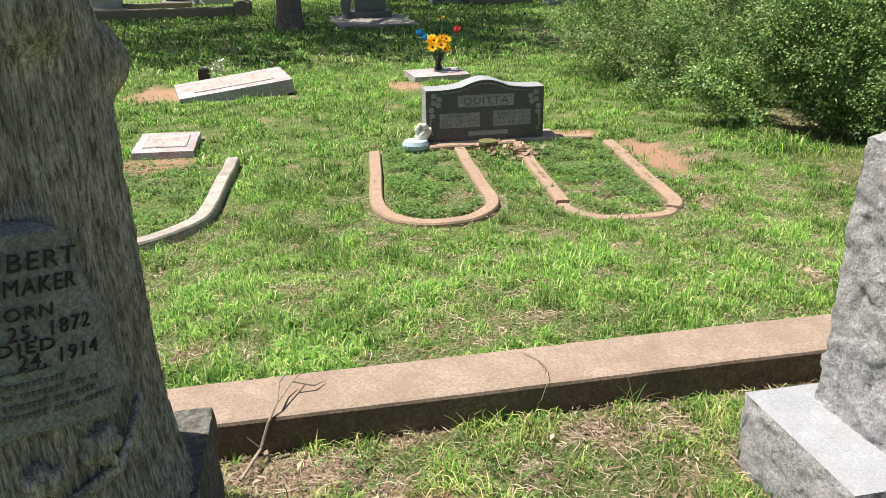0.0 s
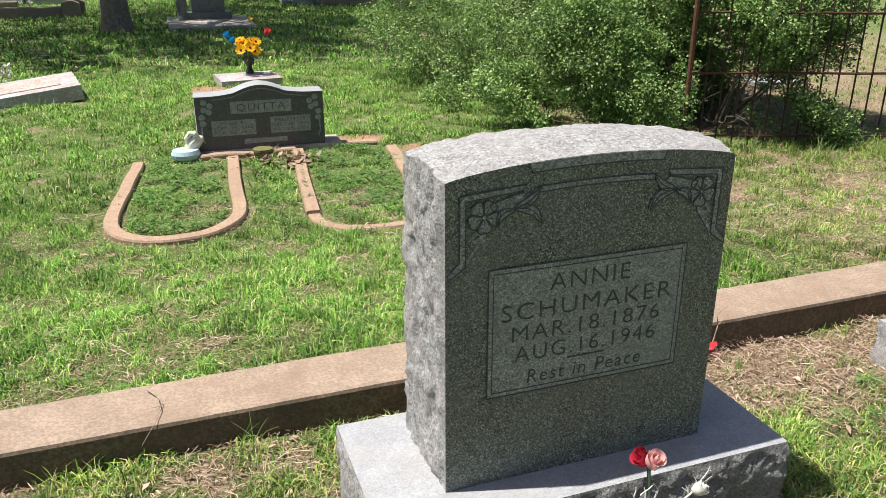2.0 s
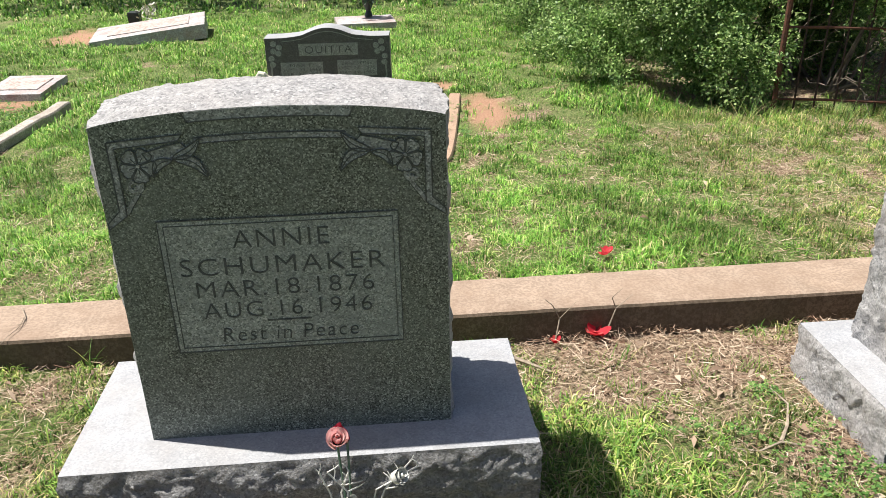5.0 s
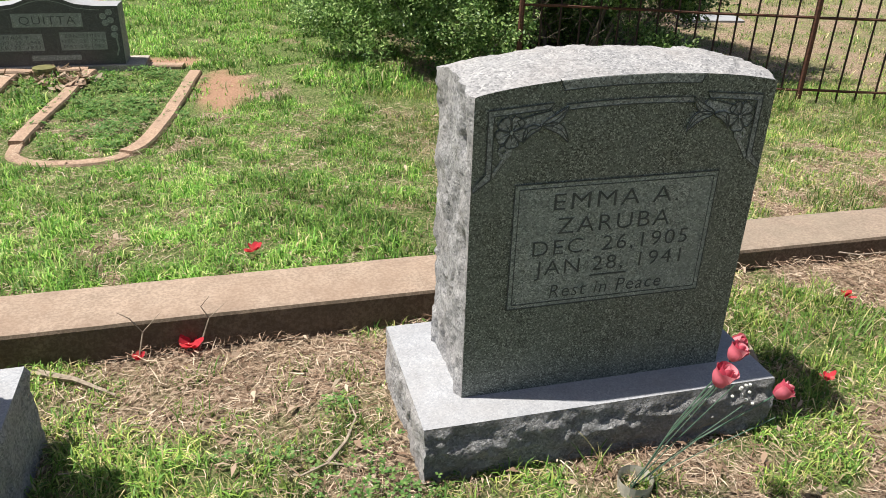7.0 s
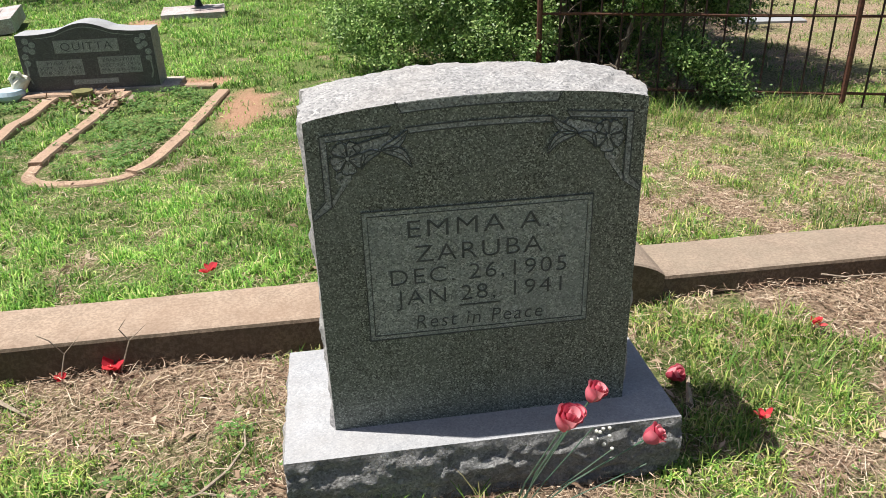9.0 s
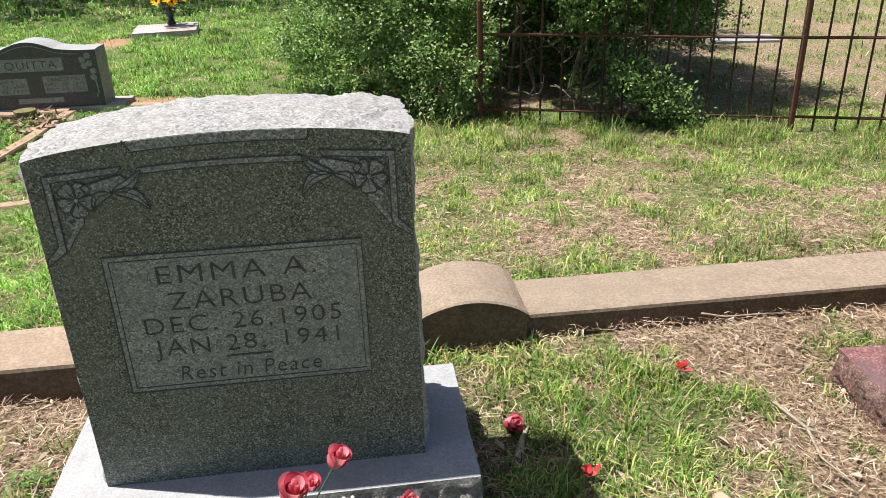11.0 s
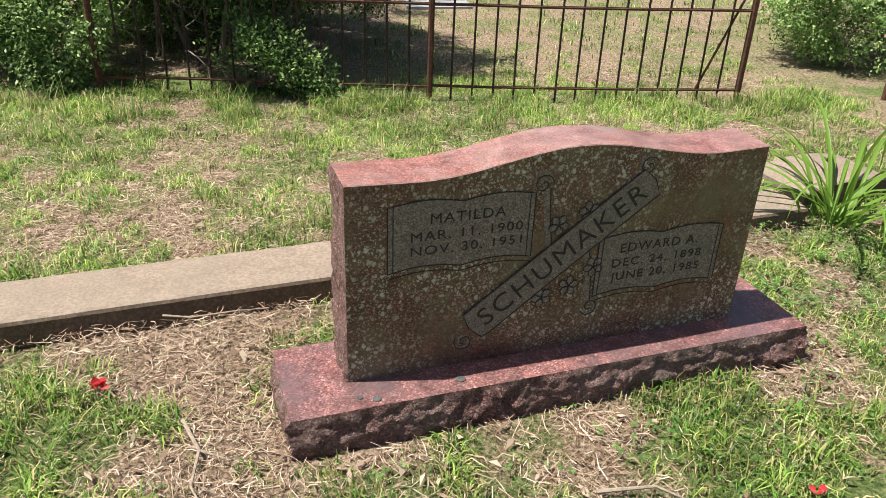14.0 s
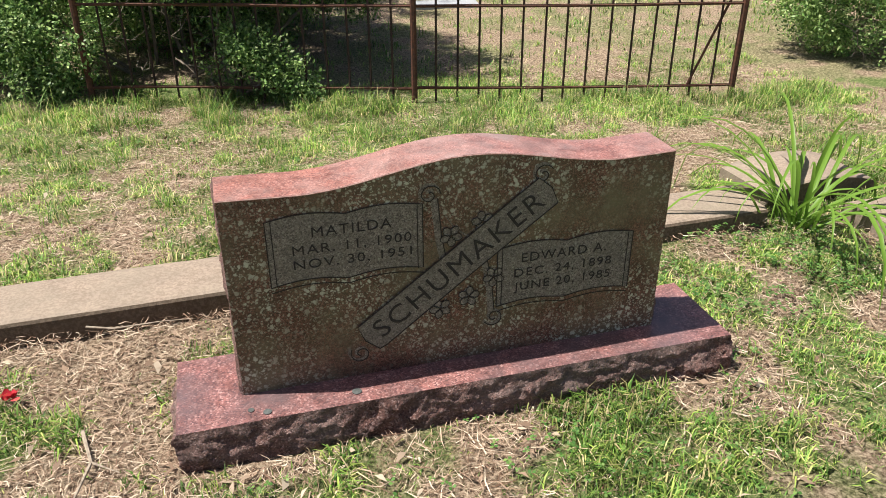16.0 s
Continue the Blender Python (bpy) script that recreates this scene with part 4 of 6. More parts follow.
def low_double_stone():
    s = thing("headstone", "low dark grey granite double headstone with pale top edge", "headstone", (1.655, 6.44, -0.1), -2.0)
    half = 0.515
    top = lambda x: 0.475 + 0.075 * max(0.0, math.cos(math.pi * min(1, abs(x) / (half * 0.8)))) * 0.5 + 0.0375 * (abs(x) < half * 0.8) * (1 + math.cos(math.pi * abs(x) / (half * 0.8))) * 0.5
    part("die", cut_stone(-half, half, 0, 0.24, 0.03, top, 0.025, 0.008, 0.004, 0.0, 51), [DARK_GRANITE, GREY_PITCHED, GREY_SAWN], s, "dark polished die with sawn pale top")
    bm = bmesh.new()
    part("base", box(bm, -0.53, 0.66, -0.03, 0.3, -0.05, 0.034, 0.008), PALE_CONCRETE, s, "low concrete footing")
    for x0, x1, z0, z1 in ((-0.24, 0.25, 0.325, 0.425), (-0.4, -0.05, 0.15, 0.275), (0.07, 0.40, 0.15, 0.285), (-0.15, 0.2, 0.075, 0.115)):
        plate([(x0, z0), (x1, z0), (x1, z1), (x0, z1)], 0, 0.002, GREY_FROSTED, s, "inscription_panel", "lighter grey inscription panel")
    lettering("QUITTA", 0.058, 0.39, 0.005, -0.0022, 0.375, s)
    for words, x, z, w, cap in (("MAX F.", -0.225, 0.25, 0.19, 0.026), ("SEPT. 29, 1868", -0.225, 0.212, 0.31, 0.024), ("FEB. 22, 1931", -0.225, 0.176, 0.3, 0.024), ("ERNESTINE", 0.235, 0.258, 0.25, 0.026), ("DEC. 26, 1875", 0.235, 0.218, 0.3, 0.024), ("MAY 29, 1952", 0.235, 0.18, 0.29, 0.024)):
        lettering(words, cap, w, x, -0.0022, z, s)
    for f in (-1, 1):
        for k, (ux, uz) in enumerate(((0.40, 0.4), (0.445, 0.43), (0.45, 0.37), (0.41, 0.35), (0.47, 0.31), (0.465, 0.26))):
            pts = [(f * (ux + 0.026 * math.cos(t)), uz + 0.024 * math.sin(t) + 0.004 * math.sin(5 * t)) for t in np.linspace(0, math.tau, 11)[:-1]]
            plate(pts, 0, 0.003, GREY_FROSTED, s, "carved_blossom")
        groove([(f * 0.475, 0.25), (f * 0.48, 0.15), (f * 0.46, 0.1)], 0.012, 0, s, GREY_FROSTED)
    groove([(u, top(u) - 0.03) for u in np.linspace(-0.38, 0.38, 15)], 0.005, 0, s, GREY_FROSTED)


low_double_stone()


def flat_marker(label, x, y, w, d, lift, turn, tilt, mat, thick=0.12, panel=None):
    s = thing("flat_grave_marker", label, "grave marker", (x, y, gz(x, y)), turn, "flat grave markers")
    bm = cut_stone(-w / 2, w / 2, -d / 2, d / 2, -thick / 2, lambda q: thick / 2, 0.05, 0.008, 0.003, 0.008, 61)
    bmesh.ops.transform(bm, matrix=pose(0, 0, lift, tilt[0], tilt[1]), verts=bm.verts)
    part("slab", bm, [mat, mat, mat], s)
    if panel:
        bm = bmesh.new()
        box(bm, -w * 0.36, w * 0.36, -d * 0.3, d * 0.3, thick / 2 - 0.004, thick / 2 + 0.012, 0.006)
        bmesh.ops.transform(bm, matrix=pose(0, 0, lift, tilt[0], tilt[1]), verts=bm.verts)
        part("name_plate", bm, panel, s, "worn reddish inscription plate")
    return s


RED_PLATE = stone("worn pinkish marble plate", (0.3, 0.21, 0.18), (0.43, 0.34, 0.3), (0.52, 0.46, 0.43), 30, 0.6, 0.2, 50, (0.5, 0.46, 0.44), 0.7)
flat_marker("pale flat marble grave marker, worn pinkish, on red soil", -1.07, 7.0, 0.5, 0.66, 0.03, 0, (2, 1), MARBLE, 0.06, RED_PLATE)
flat_marker("long white marble slab, stained and sunken at one end", -0.65, 9.75, 1.3, 0.9, 0.06, 10, (2, -6), MARBLE, 0.16, RED_PLATE)
flat_marker("flat white marble marker with a flower vase on it", 1.93, 10.15, 0.74, 0.55, 0.035, 6, (2, 0), MARBLE, 0.075)
flat_marker("flat grey granite marker beyond the iron fence", 8.35, 8.05, 0.7, 0.34, -0.025, -10, (1, 0), GREY_SAWN, 0.1)


# ---- iron fence ----
def fence():
    f = thing("iron_fence", "rusted iron picket fence with three rails", "fence", (7.09, 4.81, gz(7.09, 4.81)))
    d = Vector((2.02, -0.6, 0)).normalized()

    def at(s, z):
        p = d * s
        return Vector((p.x, p.y, z + gz(7.09 + p.x, 4.81 + p.y) * 0.3 + 0.02 * (1 - float(step(-2.0, 0.5, s)))))
    posts = (-2.13, 0.0, 2.125, 3.2, 5.3)
    for s in posts:
        bm = bmesh.new()
        lean = 0.02 * noise.noise((s, 1, 1))
        tube(bm, [at(s, -0.15), at(s + lean * 0.4, 0.59), at(s + lean, 1.39)], 0.021, 8)
        part("post", bm, RUST, f, "rusted round iron post")
    for a, b in ((posts[0], posts[1]), (posts[1], posts[2]), (posts[3], posts[4])):
        for z, r in ((0.142, 0.011), (0.67, 0.011), (1.155, 0.011)):
            bm = bmesh.new()
            tube(bm, [at(a + (b - a) * i / 6, z + 0.008 * noise.noise((a + i, z * 9, 2))) for i in range(7)], r, 6)
            part("rail", bm, RUST, f)
        n = 15
        for i in range(1, n):
            s = a + (b - a) * i / n + 0.008 * noise.noise((i * 3.1, a, 5))
            bm = bmesh.new()
            lean = 0.012 * noise.noise((i * 1.7, a, 9))
            tube(bm, [at(s, 0.02 - 0.03 * noise.noise((i, a, 4))), at(s + lean, 1.27)], 0.0078, 5)
            tube(bm, [at(s + lean, 1.27), at(s + lean, 1.34)], [0.009, 0.001], 5)
            part("picket", bm, IRON_DARK, f)
    bm = bmesh.new()
    tube(bm, [at(1.82, 0.14), at(2.0, 0.62), at(2.2, 1.15)], 0.009, 6)
    part("brace", bm, RUST, f, "loose diagonal iron brace")


fence()


# ---- shrubs and trees ----
def leaf_cloud(name, tips, dirs, per, twig, leaf, wide, mat, parent, rng, droop=0.15):
    """Small leaves set along short twigs; tips and dirs give where each twig starts and runs."""
    n = len(tips)
    t = rng.random((n, per, 1))
    p = tips[:, None] + dirs[:, None] * t * twig + rng.normal(0, twig * 0.16, (n, per, 3))
    a = dirs[:, None] * 0.6 + rng.normal(0, 0.6, (n, per, 3))
    a[..., 2] -= droop
    a /= np.linalg.norm(a, axis=-1, keepdims=True)
    side = np.cross(a, dirs[:, None] * 0.7 + np.array([0, 0, 0.8]) + rng.normal(0, 0.55, (n, per, 3)))
    side /= np.linalg.norm(side, axis=-1, keepdims=True) + 1e-6
    size = leaf * (0.6 + 0.8 * rng.random((n, per, 1)))
    w = size * wide
    quad = np.stack([p, p + a * size * 0.5 + side * w * 0.5, p + a * size, p + a * size * 0.5 - side * w * 0.5], 2).reshape(-1, 3)
    i = np.arange(0, len(quad), 4)
    flat = p.reshape(-1, 3)
    tone = 0.9 * (vnoise(flat[:, 0] + flat[:, 2], flat[:, 1] - flat[:, 2] * 0.8, 0.3, 71) - 0.5) + rng.normal(0, 0.2, len(flat))
    ob = mesh_arrays(name, quad, np.concatenate([np.stack([i, i + 1, i + 2], 1), np.stack([i, i + 2, i + 3], 1)]), mat, (("tone", np.repeat(np.clip(tone, -0.6, 0.6), 4)),))
    ob.parent = parent
    return ob


def crown_points(blobs, count, rng, shell=0.45):
    """Points and outward ways in a set of lobes, with gaps."""
    pts, ways = [], []
    weight = np.array([b[3] * b[4] + b[4] * b[5] + b[3] * b[5] for b in blobs])
    for b, k in zip(blobs, (weight / weight.sum() * count).astype(int)):
        v = rng.normal(0, 1, (k * 3, 3))
        v /= np.linalg.norm(v, axis=1, keepdims=True)
        r = (1 - shell * rng.random((k * 3, 1)) ** 1.6) * (0.82 + 0.36 * vnoise(v[:, 0] * 3 + b[0] * 5 + v[:, 2], v[:, 1] * 3 + b[1] + v[:, 2] * 2, 0.8, 21))[:, None]
        p = np.array(b[:3]) + v * r * np.array(b[3:])
        gap = 0.6 * vnoise(p[:, 0] * 1.3 + p[:, 2], p[:, 1] * 1.3 - p[:, 2] * 0.9, 0.42, 23) + 0.4 * vnoise(p[:, 0] + p[:, 2] * 1.4, p[:, 1] - p[:, 2] * 1.2, 0.17, 24)
        keep = gap > 0.48
        p, v = p[keep][:k], v[keep][:k]
        pts.append(p), ways.append(v)
    return np.concatenate(pts), np.concatenate(ways)


def shrub(label, x, y, blobs, twigs, seed, bare=0):
    """A many-stemmed evergreen shrub; lobes are given from its foot."""
    rng = np.random.default_rng(seed)
    z = gz(x, y)
    s = thing("shrub", label, "shrub", (x, y, z), group="evergreen shrubs by the fence")
    lobes = [(b[0], b[1], b[2], b[3] * 0.8, b[4] * 0.8, b[5] * 0.8) for b in blobs]
    for b in blobs:
        for k in range(11):
            v = rng.normal(0, 1, 3)
            v /= np.linalg.norm(v)
            r = (0.26 + 0.2 * rng.random()) * min(b[3:]) ** 0.7
            c = np.array(b[:3]) + v * np.array(b[3:]) * (0.72 + 0.2 * rng.random())
            lobes.append((*c, r * 1.15, r * 1.15, r * 0.85))
    tips, ways = crown_points(lobes, twigs, rng, 0.4)
    ok = tips[:, 2] > 0.02
    tips, ways = tips[ok], ways[ok]
    w = ways * 0.8 + np.array([0, 0, 0.25]) + rng.normal(0, 0.35, ways.shape)
    leaf_cloud("foliage", tips, w / np.linalg.norm(w, axis=1, keepdims=True), 20, 0.14, 0.028, 0.55, LEAF, s, rng)
    for b in blobs[::2]:
        for k in range(2):
            e = Vector(b[:3]) + Vector(rng.normal(0, 0.5, 3)) * 0.6 * min(b[3:])
            st = Vector((b[0] * 0.4 + rng.normal(0, 0.12), b[1] * 0.4 + rng.normal(0, 0.12), -0.05))
            m = st.lerp(e, 0.5) + Vector(rng.normal(0, 0.12, 3))
            bm = bmesh.new()
            tube(bm, [st, m, e], [0.016, 0.01, 0.004], 6)
            part("stem", bm, BARK, s)
    for k in range(bare):
        b = blobs[k % len(blobs)]
        at = Vector((b[0] * 0.7 + rng.normal(0, 0.15), b[1] * 0.5 - 0.25, 0.15 + 0.35 * rng.random()))
        way = Vector((rng.normal(0, 0.8), -0.8, rng.normal(0.25, 0.35))).normalized()
        bm = bmesh.new()
        pts = [at]
        for j in range(6):
            way = (way + Vector(rng.normal(0, 0.4, 3))).normalized()
            pts.append(pts[-1] + way * 0.085)
            if j in (2, 4):
                side = (way + Vector(rng.normal(0, 0.8, 3))).normalized()
                tube(bm, [pts[-1], pts[-1] + side * 0.07, pts[-1] + side * 0.13 + Vector(rng.normal(0, 0.02, 3))], [0.0022, 0.0018, 0.001], 4)
        tube(bm, pts, [0.0042, 0.0038, 0.0034, 0.003, 0.0026, 0.002, 0.001], 5)
        part("bare_branch", bm, BARK, s, "bare grey branch")
    return s


shrub("dense green evergreen shrub overhanging the iron fence, hollow beneath", 5.75, 6.2,
      [(-0.3, 0.4, 1.6, 1.1, 0.9, 0.8), (0.2, 0.5, 2.2, 1.2, 1.0, 0.65), (1.1, -0.35, 1.55, 0.5, 0.4, 0.42), (-0.35, -0.75, 0.95, 0.6, 0.4, 0.4), (0.35, -0.58, 1.0, 0.5, 0.34, 0.38), (0.8, -0.62, 1.1, 0.5, 0.38, 0.4), (0.45, 0.35, 0.7, 0.5, 0.35, 0.65), (1.1, 0.5, 0.7, 0.45, 0.4, 0.6), (0.3, -0.2, 1.4, 0.9, 0.5, 0.36), (-0.85, -0.55, 0.62, 0.35, 0.4, 0.58), (-1.25, -0.1, 0.7, 0.4, 0.5, 0.65), (-1.6, 0.1, 0.5, 0.4, 0.5, 0.5), (0.42, -1.12, 0.22, 0.36, 0.2, 0.2), (0.1, -0.98, 0.26, 0.2, 0.18, 0.24), (-0.15, 0.5, 0.7, 0.95, 0.4, 0.75), (-0.1, 0.95, 0.75, 1.05, 0.4, 0.75), (0.2, 1.35, 0.6, 1.3, 0.35, 0.6), (0.8, 1.1, 0.75, 0.75, 0.45, 0.75)], 21000, 5, 34)
shrub("broad green evergreen shrub at the lawn's edge", 5.5, 8.7,
      [(-0.3, -0.3, 1.1, 1.25, 1.2, 1.3), (-0.3, 1.2, 1.2, 1.4, 1.2, 1.4), (-0.75, -0.7, 0.6, 0.7, 0.9, 0.65), (-1.05, 0.9, 0.7, 0.8, 1.1, 0.75), (0.9, 0.3, 1.7, 1.2, 1.2, 1.2), (-1.3, -0.9, 0.35, 0.6, 0.9, 0.4), (-1.5, 0.9, 0.5, 0.6, 1.0, 0.6)], 8800, 8, 4)
shrub("small grey-green shrub with bare lower branches beyond the gate gap", 11.0, 5.1,
      [(0.1, 0.2, 0.75, 0.85, 0.7, 0.65), (-0.35, -0.1, 0.5, 0.5, 0.45, 0.4), (0.8, 0.0, 1.0, 0.8, 0.7, 0.8), (-0.15, -0.3, 0.4, 0.65, 0.5, 0.35)], 3600, 13, 14)


def tree(label, x, y, girth, height, blobs, twigs, seed):
    rng = np.random.default_rng(seed)
    s = thing("tree", label, "tree", (x, y, gz(x, y)), group="shade trees over the lawn")
    bm = bmesh.new()
    n, rows = 28, []
    for z in list(np.linspace(-0.1, 1.2, 14)) + list(np.linspace(1.5, height, 8)):
        row = []
        for k in range(n):
            a = k / n * math.tau
            flare = 0.45 * math.exp(-max(z, 0) / 0.22) * (0.6 + 0.5 * noise.noise((math.cos(a) * 2, math.sin(a) * 2, seed)))
            r = girth * (1 + flare - 0.35 * z / height) * (1 + 0.05 * noise.noise((a * 9, z * 0.8, seed)) + 0.03 * math.sin(a * 14))
            row.append(bm.verts.new((r * math.cos(a) + 0.05 * z * noise.noise((z * 0.2, seed, 0)), r * math.sin(a), z)))
        rows.append(row)
    for q, w in zip(rows, rows[1:]):
        for k in range(n):
            bm.faces.new((q[k], q[(k + 1) % n], w[(k + 1) % n], w[k]))
    part("trunk", bm, BARK, s, "grooved grey-brown trunk with flared foot")
    blobs = [(b[0] - 1.07, b[1] + 0.3, b[2] + 2.5, *b[3:]) for b in blobs]
    tips, ways = crown_points(blobs, twigs, rng, 0.8)
    for b in blobs:
        e = Vector(b[:3])
        st = Vector((0, 0, height * 0.85))
        bm = bmesh.new()
        tube(bm, [st, st.lerp(e, 0.5) + Vector((0, 0, 0.25)), e], [girth * 0.5, girth * 0.3, girth * 0.1], 8)
        part("limb", bm, BARK, s)
    leaf_cloud("crown", tips, ways, 7, 0.5, 0.15, 0.6, LEAF, s, rng)
    return s


tree("large shade tree with grooved grey-brown trunk", 0.14, 17.9, 0.27, 4.6, [(-1.0, -1.8, 6.2, 2.6, 2.0, 1.6), (-3.6, -1.0, 6.4, 2.6, 2.4, 1.5), (1.4, -0.6, 6.6, 2.2, 2.4, 1.6), (-1.2, 1.6, 7.2, 3.2, 2.2, 1.8), (-5.8, 0.8, 6.0, 2.2, 2.2, 1.4), (0.0, 4.4, 7.0, 3.5, 2.2, 1.6), (3.2, 1.0, 6.0, 1.6, 2.0, 1.2), (-4.2, 4.6, 6.8, 3.0, 2.2, 1.5), (-7.4, 4.4, 6.4, 2.6, 2.2, 1.5), (-2.4, -4.0, 6.0, 2.8, 1.5, 1.2), (1.4, -3.8, 6.2, 2.2, 1.5, 1.2), (-6.6, -3.2, 6.0, 2.6, 1.8, 1.2)], 7500, 3)
tree("darker shade tree farther across the lawn", 4.1, 27.0, 0.3, 4.5, [(-2.2, -3.0, 6.0, 2.6, 2.0, 1.5), (0.6, -2.6, 6.5, 2.4, 2.2, 1.6), (-4.5, -1.0, 6.2, 2.6, 2.4, 1.5), (0.0, 1.0, 7.2, 3.0, 2.4, 1.8)], 2600, 4)


# ---- monuments across the lawn ----
def far_monument():
    s = thing("monument", "grey granite pedestal monument on a paved pad under the tree", "monument", (2.1, 19.0, gz(2.1, 19.0)))
    bm = bmesh.new()
    part("pad", box(bm, -0.95, 0.85, -1.5, 1.4, -0.05, 0.05, 0.015), PALE_CONCRETE, s, "grey concrete pad")
    part("plinth", cut_stone(-0.5, 0.5, 0.45, 1.15, 0.045, lambda x: 0.2, 0.06, 0.01, 0.0, 0.01, 71), GREY_HONED, s)
    part("die", cut_stone(-0.38, 0.36, 0.55, 1.05, 0.2, lambda x: 1.0, 0.08, 0.004, 0.0, 0.0, 72), GREY_HONED, s)
    part("cap", cut_stone(-0.46, 0.44, 0.48, 1.12, 1.0, lambda x: 1.12 - 0.12 * abs(x), 0.08, 0.01, 0.01, 0.0, 73), GREY_SAWN, s)
    bm = bmesh.new()
    tube(bm, [(-0.6, 0.5, 0.05), (-0.6, 0.5, 0.15), (-0.6, 0.5, 0.42), (-0.6, 0.5, 0.5)], [0.13, 0.09, 0.13, 0.11], 12)
    part("urn", bm, GREY_HONED, s)


far_monument()


def far_stone(label, x, y, w, d, h, rise, mat, pad=0.15, turn=0):
    s = thing("headstone", label, "headstone", (x, y, gz(x, y)), turn, "stones across the lawn")
    bm = bmesh.new()
    part("base", box(bm, -w / 2 - pad, w / 2 + pad, -d / 2 - 0.1, d / 2 + 0.1, -0.05, 0.16, 0.012), GREY_PITCHED, s)
    part("die", cut_stone(-w / 2, w / 2, -d / 2, d / 2, 0.16, lambda q: h + rise * max(0.0, 1 - (2 * q / w) ** 2) ** 0.7, 0.06, 0.008, 0.004, 0.0, 81), [mat, GREY_PITCHED, GREY_SAWN], s)


far_stone("grey granite headstone standing in a kerbed plot", -4.9, 24.6, 0.8, 0.3, 1.0, 0.06, GREY_SAWN)
far_stone("dark granite headstone in a kerbed plot", -3.3, 27.4, 0.7, 0.3, 0.9, 0.05, DARK_GRANITE)
far_stone("dark granite headstone in a kerbed plot", -2.2, 27.6, 0.9, 0.3, 0.7, 0.0, DARK_GRANITE)
far_stone("dark grey granite headstone with white flowers at its foot", 5.1, 24.6, 0.9, 0.3, 0.9, 0.08, DARK_GRANITE)
far_stone("pale granite headstone beside red flowers", 8.4, 25.6, 1.0, 0.35, 0.7, 0.0, GREY_SAWN)
far_stone("weathered brown stone pedestal at the lawn's edge", 8.2, 23.1, 0.7, 0.5, 0.45, 0.0, PALE_CONCRETE)
far_stone("dark granite headstone by a plot kerb", 6.9, 26.6, 0.6, 0.25, 1.0, 0.05, DARK_GRANITE)
for a, b, c, d, lab in ((-9.0, -1.25, 21.9, 22.2, "dark old kerb round a far plot"), (-9.0, -2.6, 24.6, 24.8, "pale kerb line in a far plot"), (5.6, 7.6, 24.1, 24.3, "low pale kerb in the far grass")):
    bm = bmesh.new()
    tagged(part("kerb", box(bm, a, b, c, d, -0.2, 0.16, 0.03), KERB_GREY), lab, "kerb", kind="structure")
for yy, hh in ((21.85, 0.3), (23.4, 0.25)):
    bm = bmesh.new()
    tagged(part("kerb_block", cut_stone(-1.25, -0.85, yy, yy + 0.4, -0.2, lambda x: hh - 0.1 + 0.1 * math.cos((x + 1.05) * 6), 0.05, 0.004, 0.0, 0.0, 5), KERB_GREY), "round-topped kerb block at a far plot's corner", "kerb block")
bm = bmesh.new()
tagged(part("kerb", box(bm, -1.2, -0.95, 22.3, 23.4, -0.2, 0.14, 0.03), KERB_GREY), "short kerb side of a far plot", "kerb", kind="structure")


# ---- flowers ----
def petal(bm, base, way, up, length, width, cup):
    """A cupped petal."""
    side = way.cross(up).normalized()
    rows = []
    for j in range(4):
        t = j / 3
        w = width * (0.45, 1.0, 0.95, 0.35)[j]
        c = base + way * length * t + up * cup * length * t * t
        rows.append([bm.verts.new(c + side * w * k / 2 + up * abs(k) * cup * 0.3 * width) for k in (-1, 0, 1)])
    for q, w in zip(rows, rows[1:]):
        for k in range(2):
            bm.faces.new((q[k], q[k + 1], w[k + 1], w[k]))


def rose(parent, at, way, size, mat, sepal=True, name="rosebud"):
    """A half-closed silk rose: petals wrapped round one another, their lips turned out."""
    at, way = Vector(at), Vector(way).normalized()
    a = way.orthogonal().normalized()
    b = way.cross(a)
    bm = bmesh.new()
    for k in range(7):
        start, span, wide = k * 2.25, 2.7 if k else 5.5, 0.16 + 0.055 * k
        rows = []
        for j in range(7):
            t = j / 6
            row = []
            for i in range(9):
                u = i / 8
                edge = 1 - (2 * u - 1) ** 4 * 0.18
                h = size * 1.35 * t * edge * (1 - 0.035 * k)
                r = size * wide * (0.45 + 0.75 * math.sin(math.pi * min(t * 0.8 + 0.05, 0.62))) + size * (0.05 + 0.018 * k) * max(0, t - 0.75) * 4 * (k > 1)
                g = start + span * u
                row.append(bm.verts.new(at + way * h + (a * math.cos(g) + b * math.sin(g)) * r))
            rows.append(row)
        for q, w in zip(rows, rows[1:]):
            for i in range(8):
                bm.faces.new((q[i], q[i + 1], w[i + 1], w[i]))
    o = part(name, bm, mat, parent, "", True)
    if sepal:
        bm = bmesh.new()
        for k in range(5):
            out = a * math.cos(k * 1.257) + b * math.sin(k * 1.257)
            petal(bm, at - way * size * 0.1 + out * size * 0.1, (way + out * 0.75).normalized(), out, size * 0.65, size * 0.34, -0.2)
        part("sepals", bm, STEM, o, "dull green sepals")
    return o


def stem(parent, pts, r=0.003, mat=None, name="stem"):
    bm = bmesh.new()
    tube(bm, pts, r, 5)
    return part(name, bm, mat or STEM, parent)


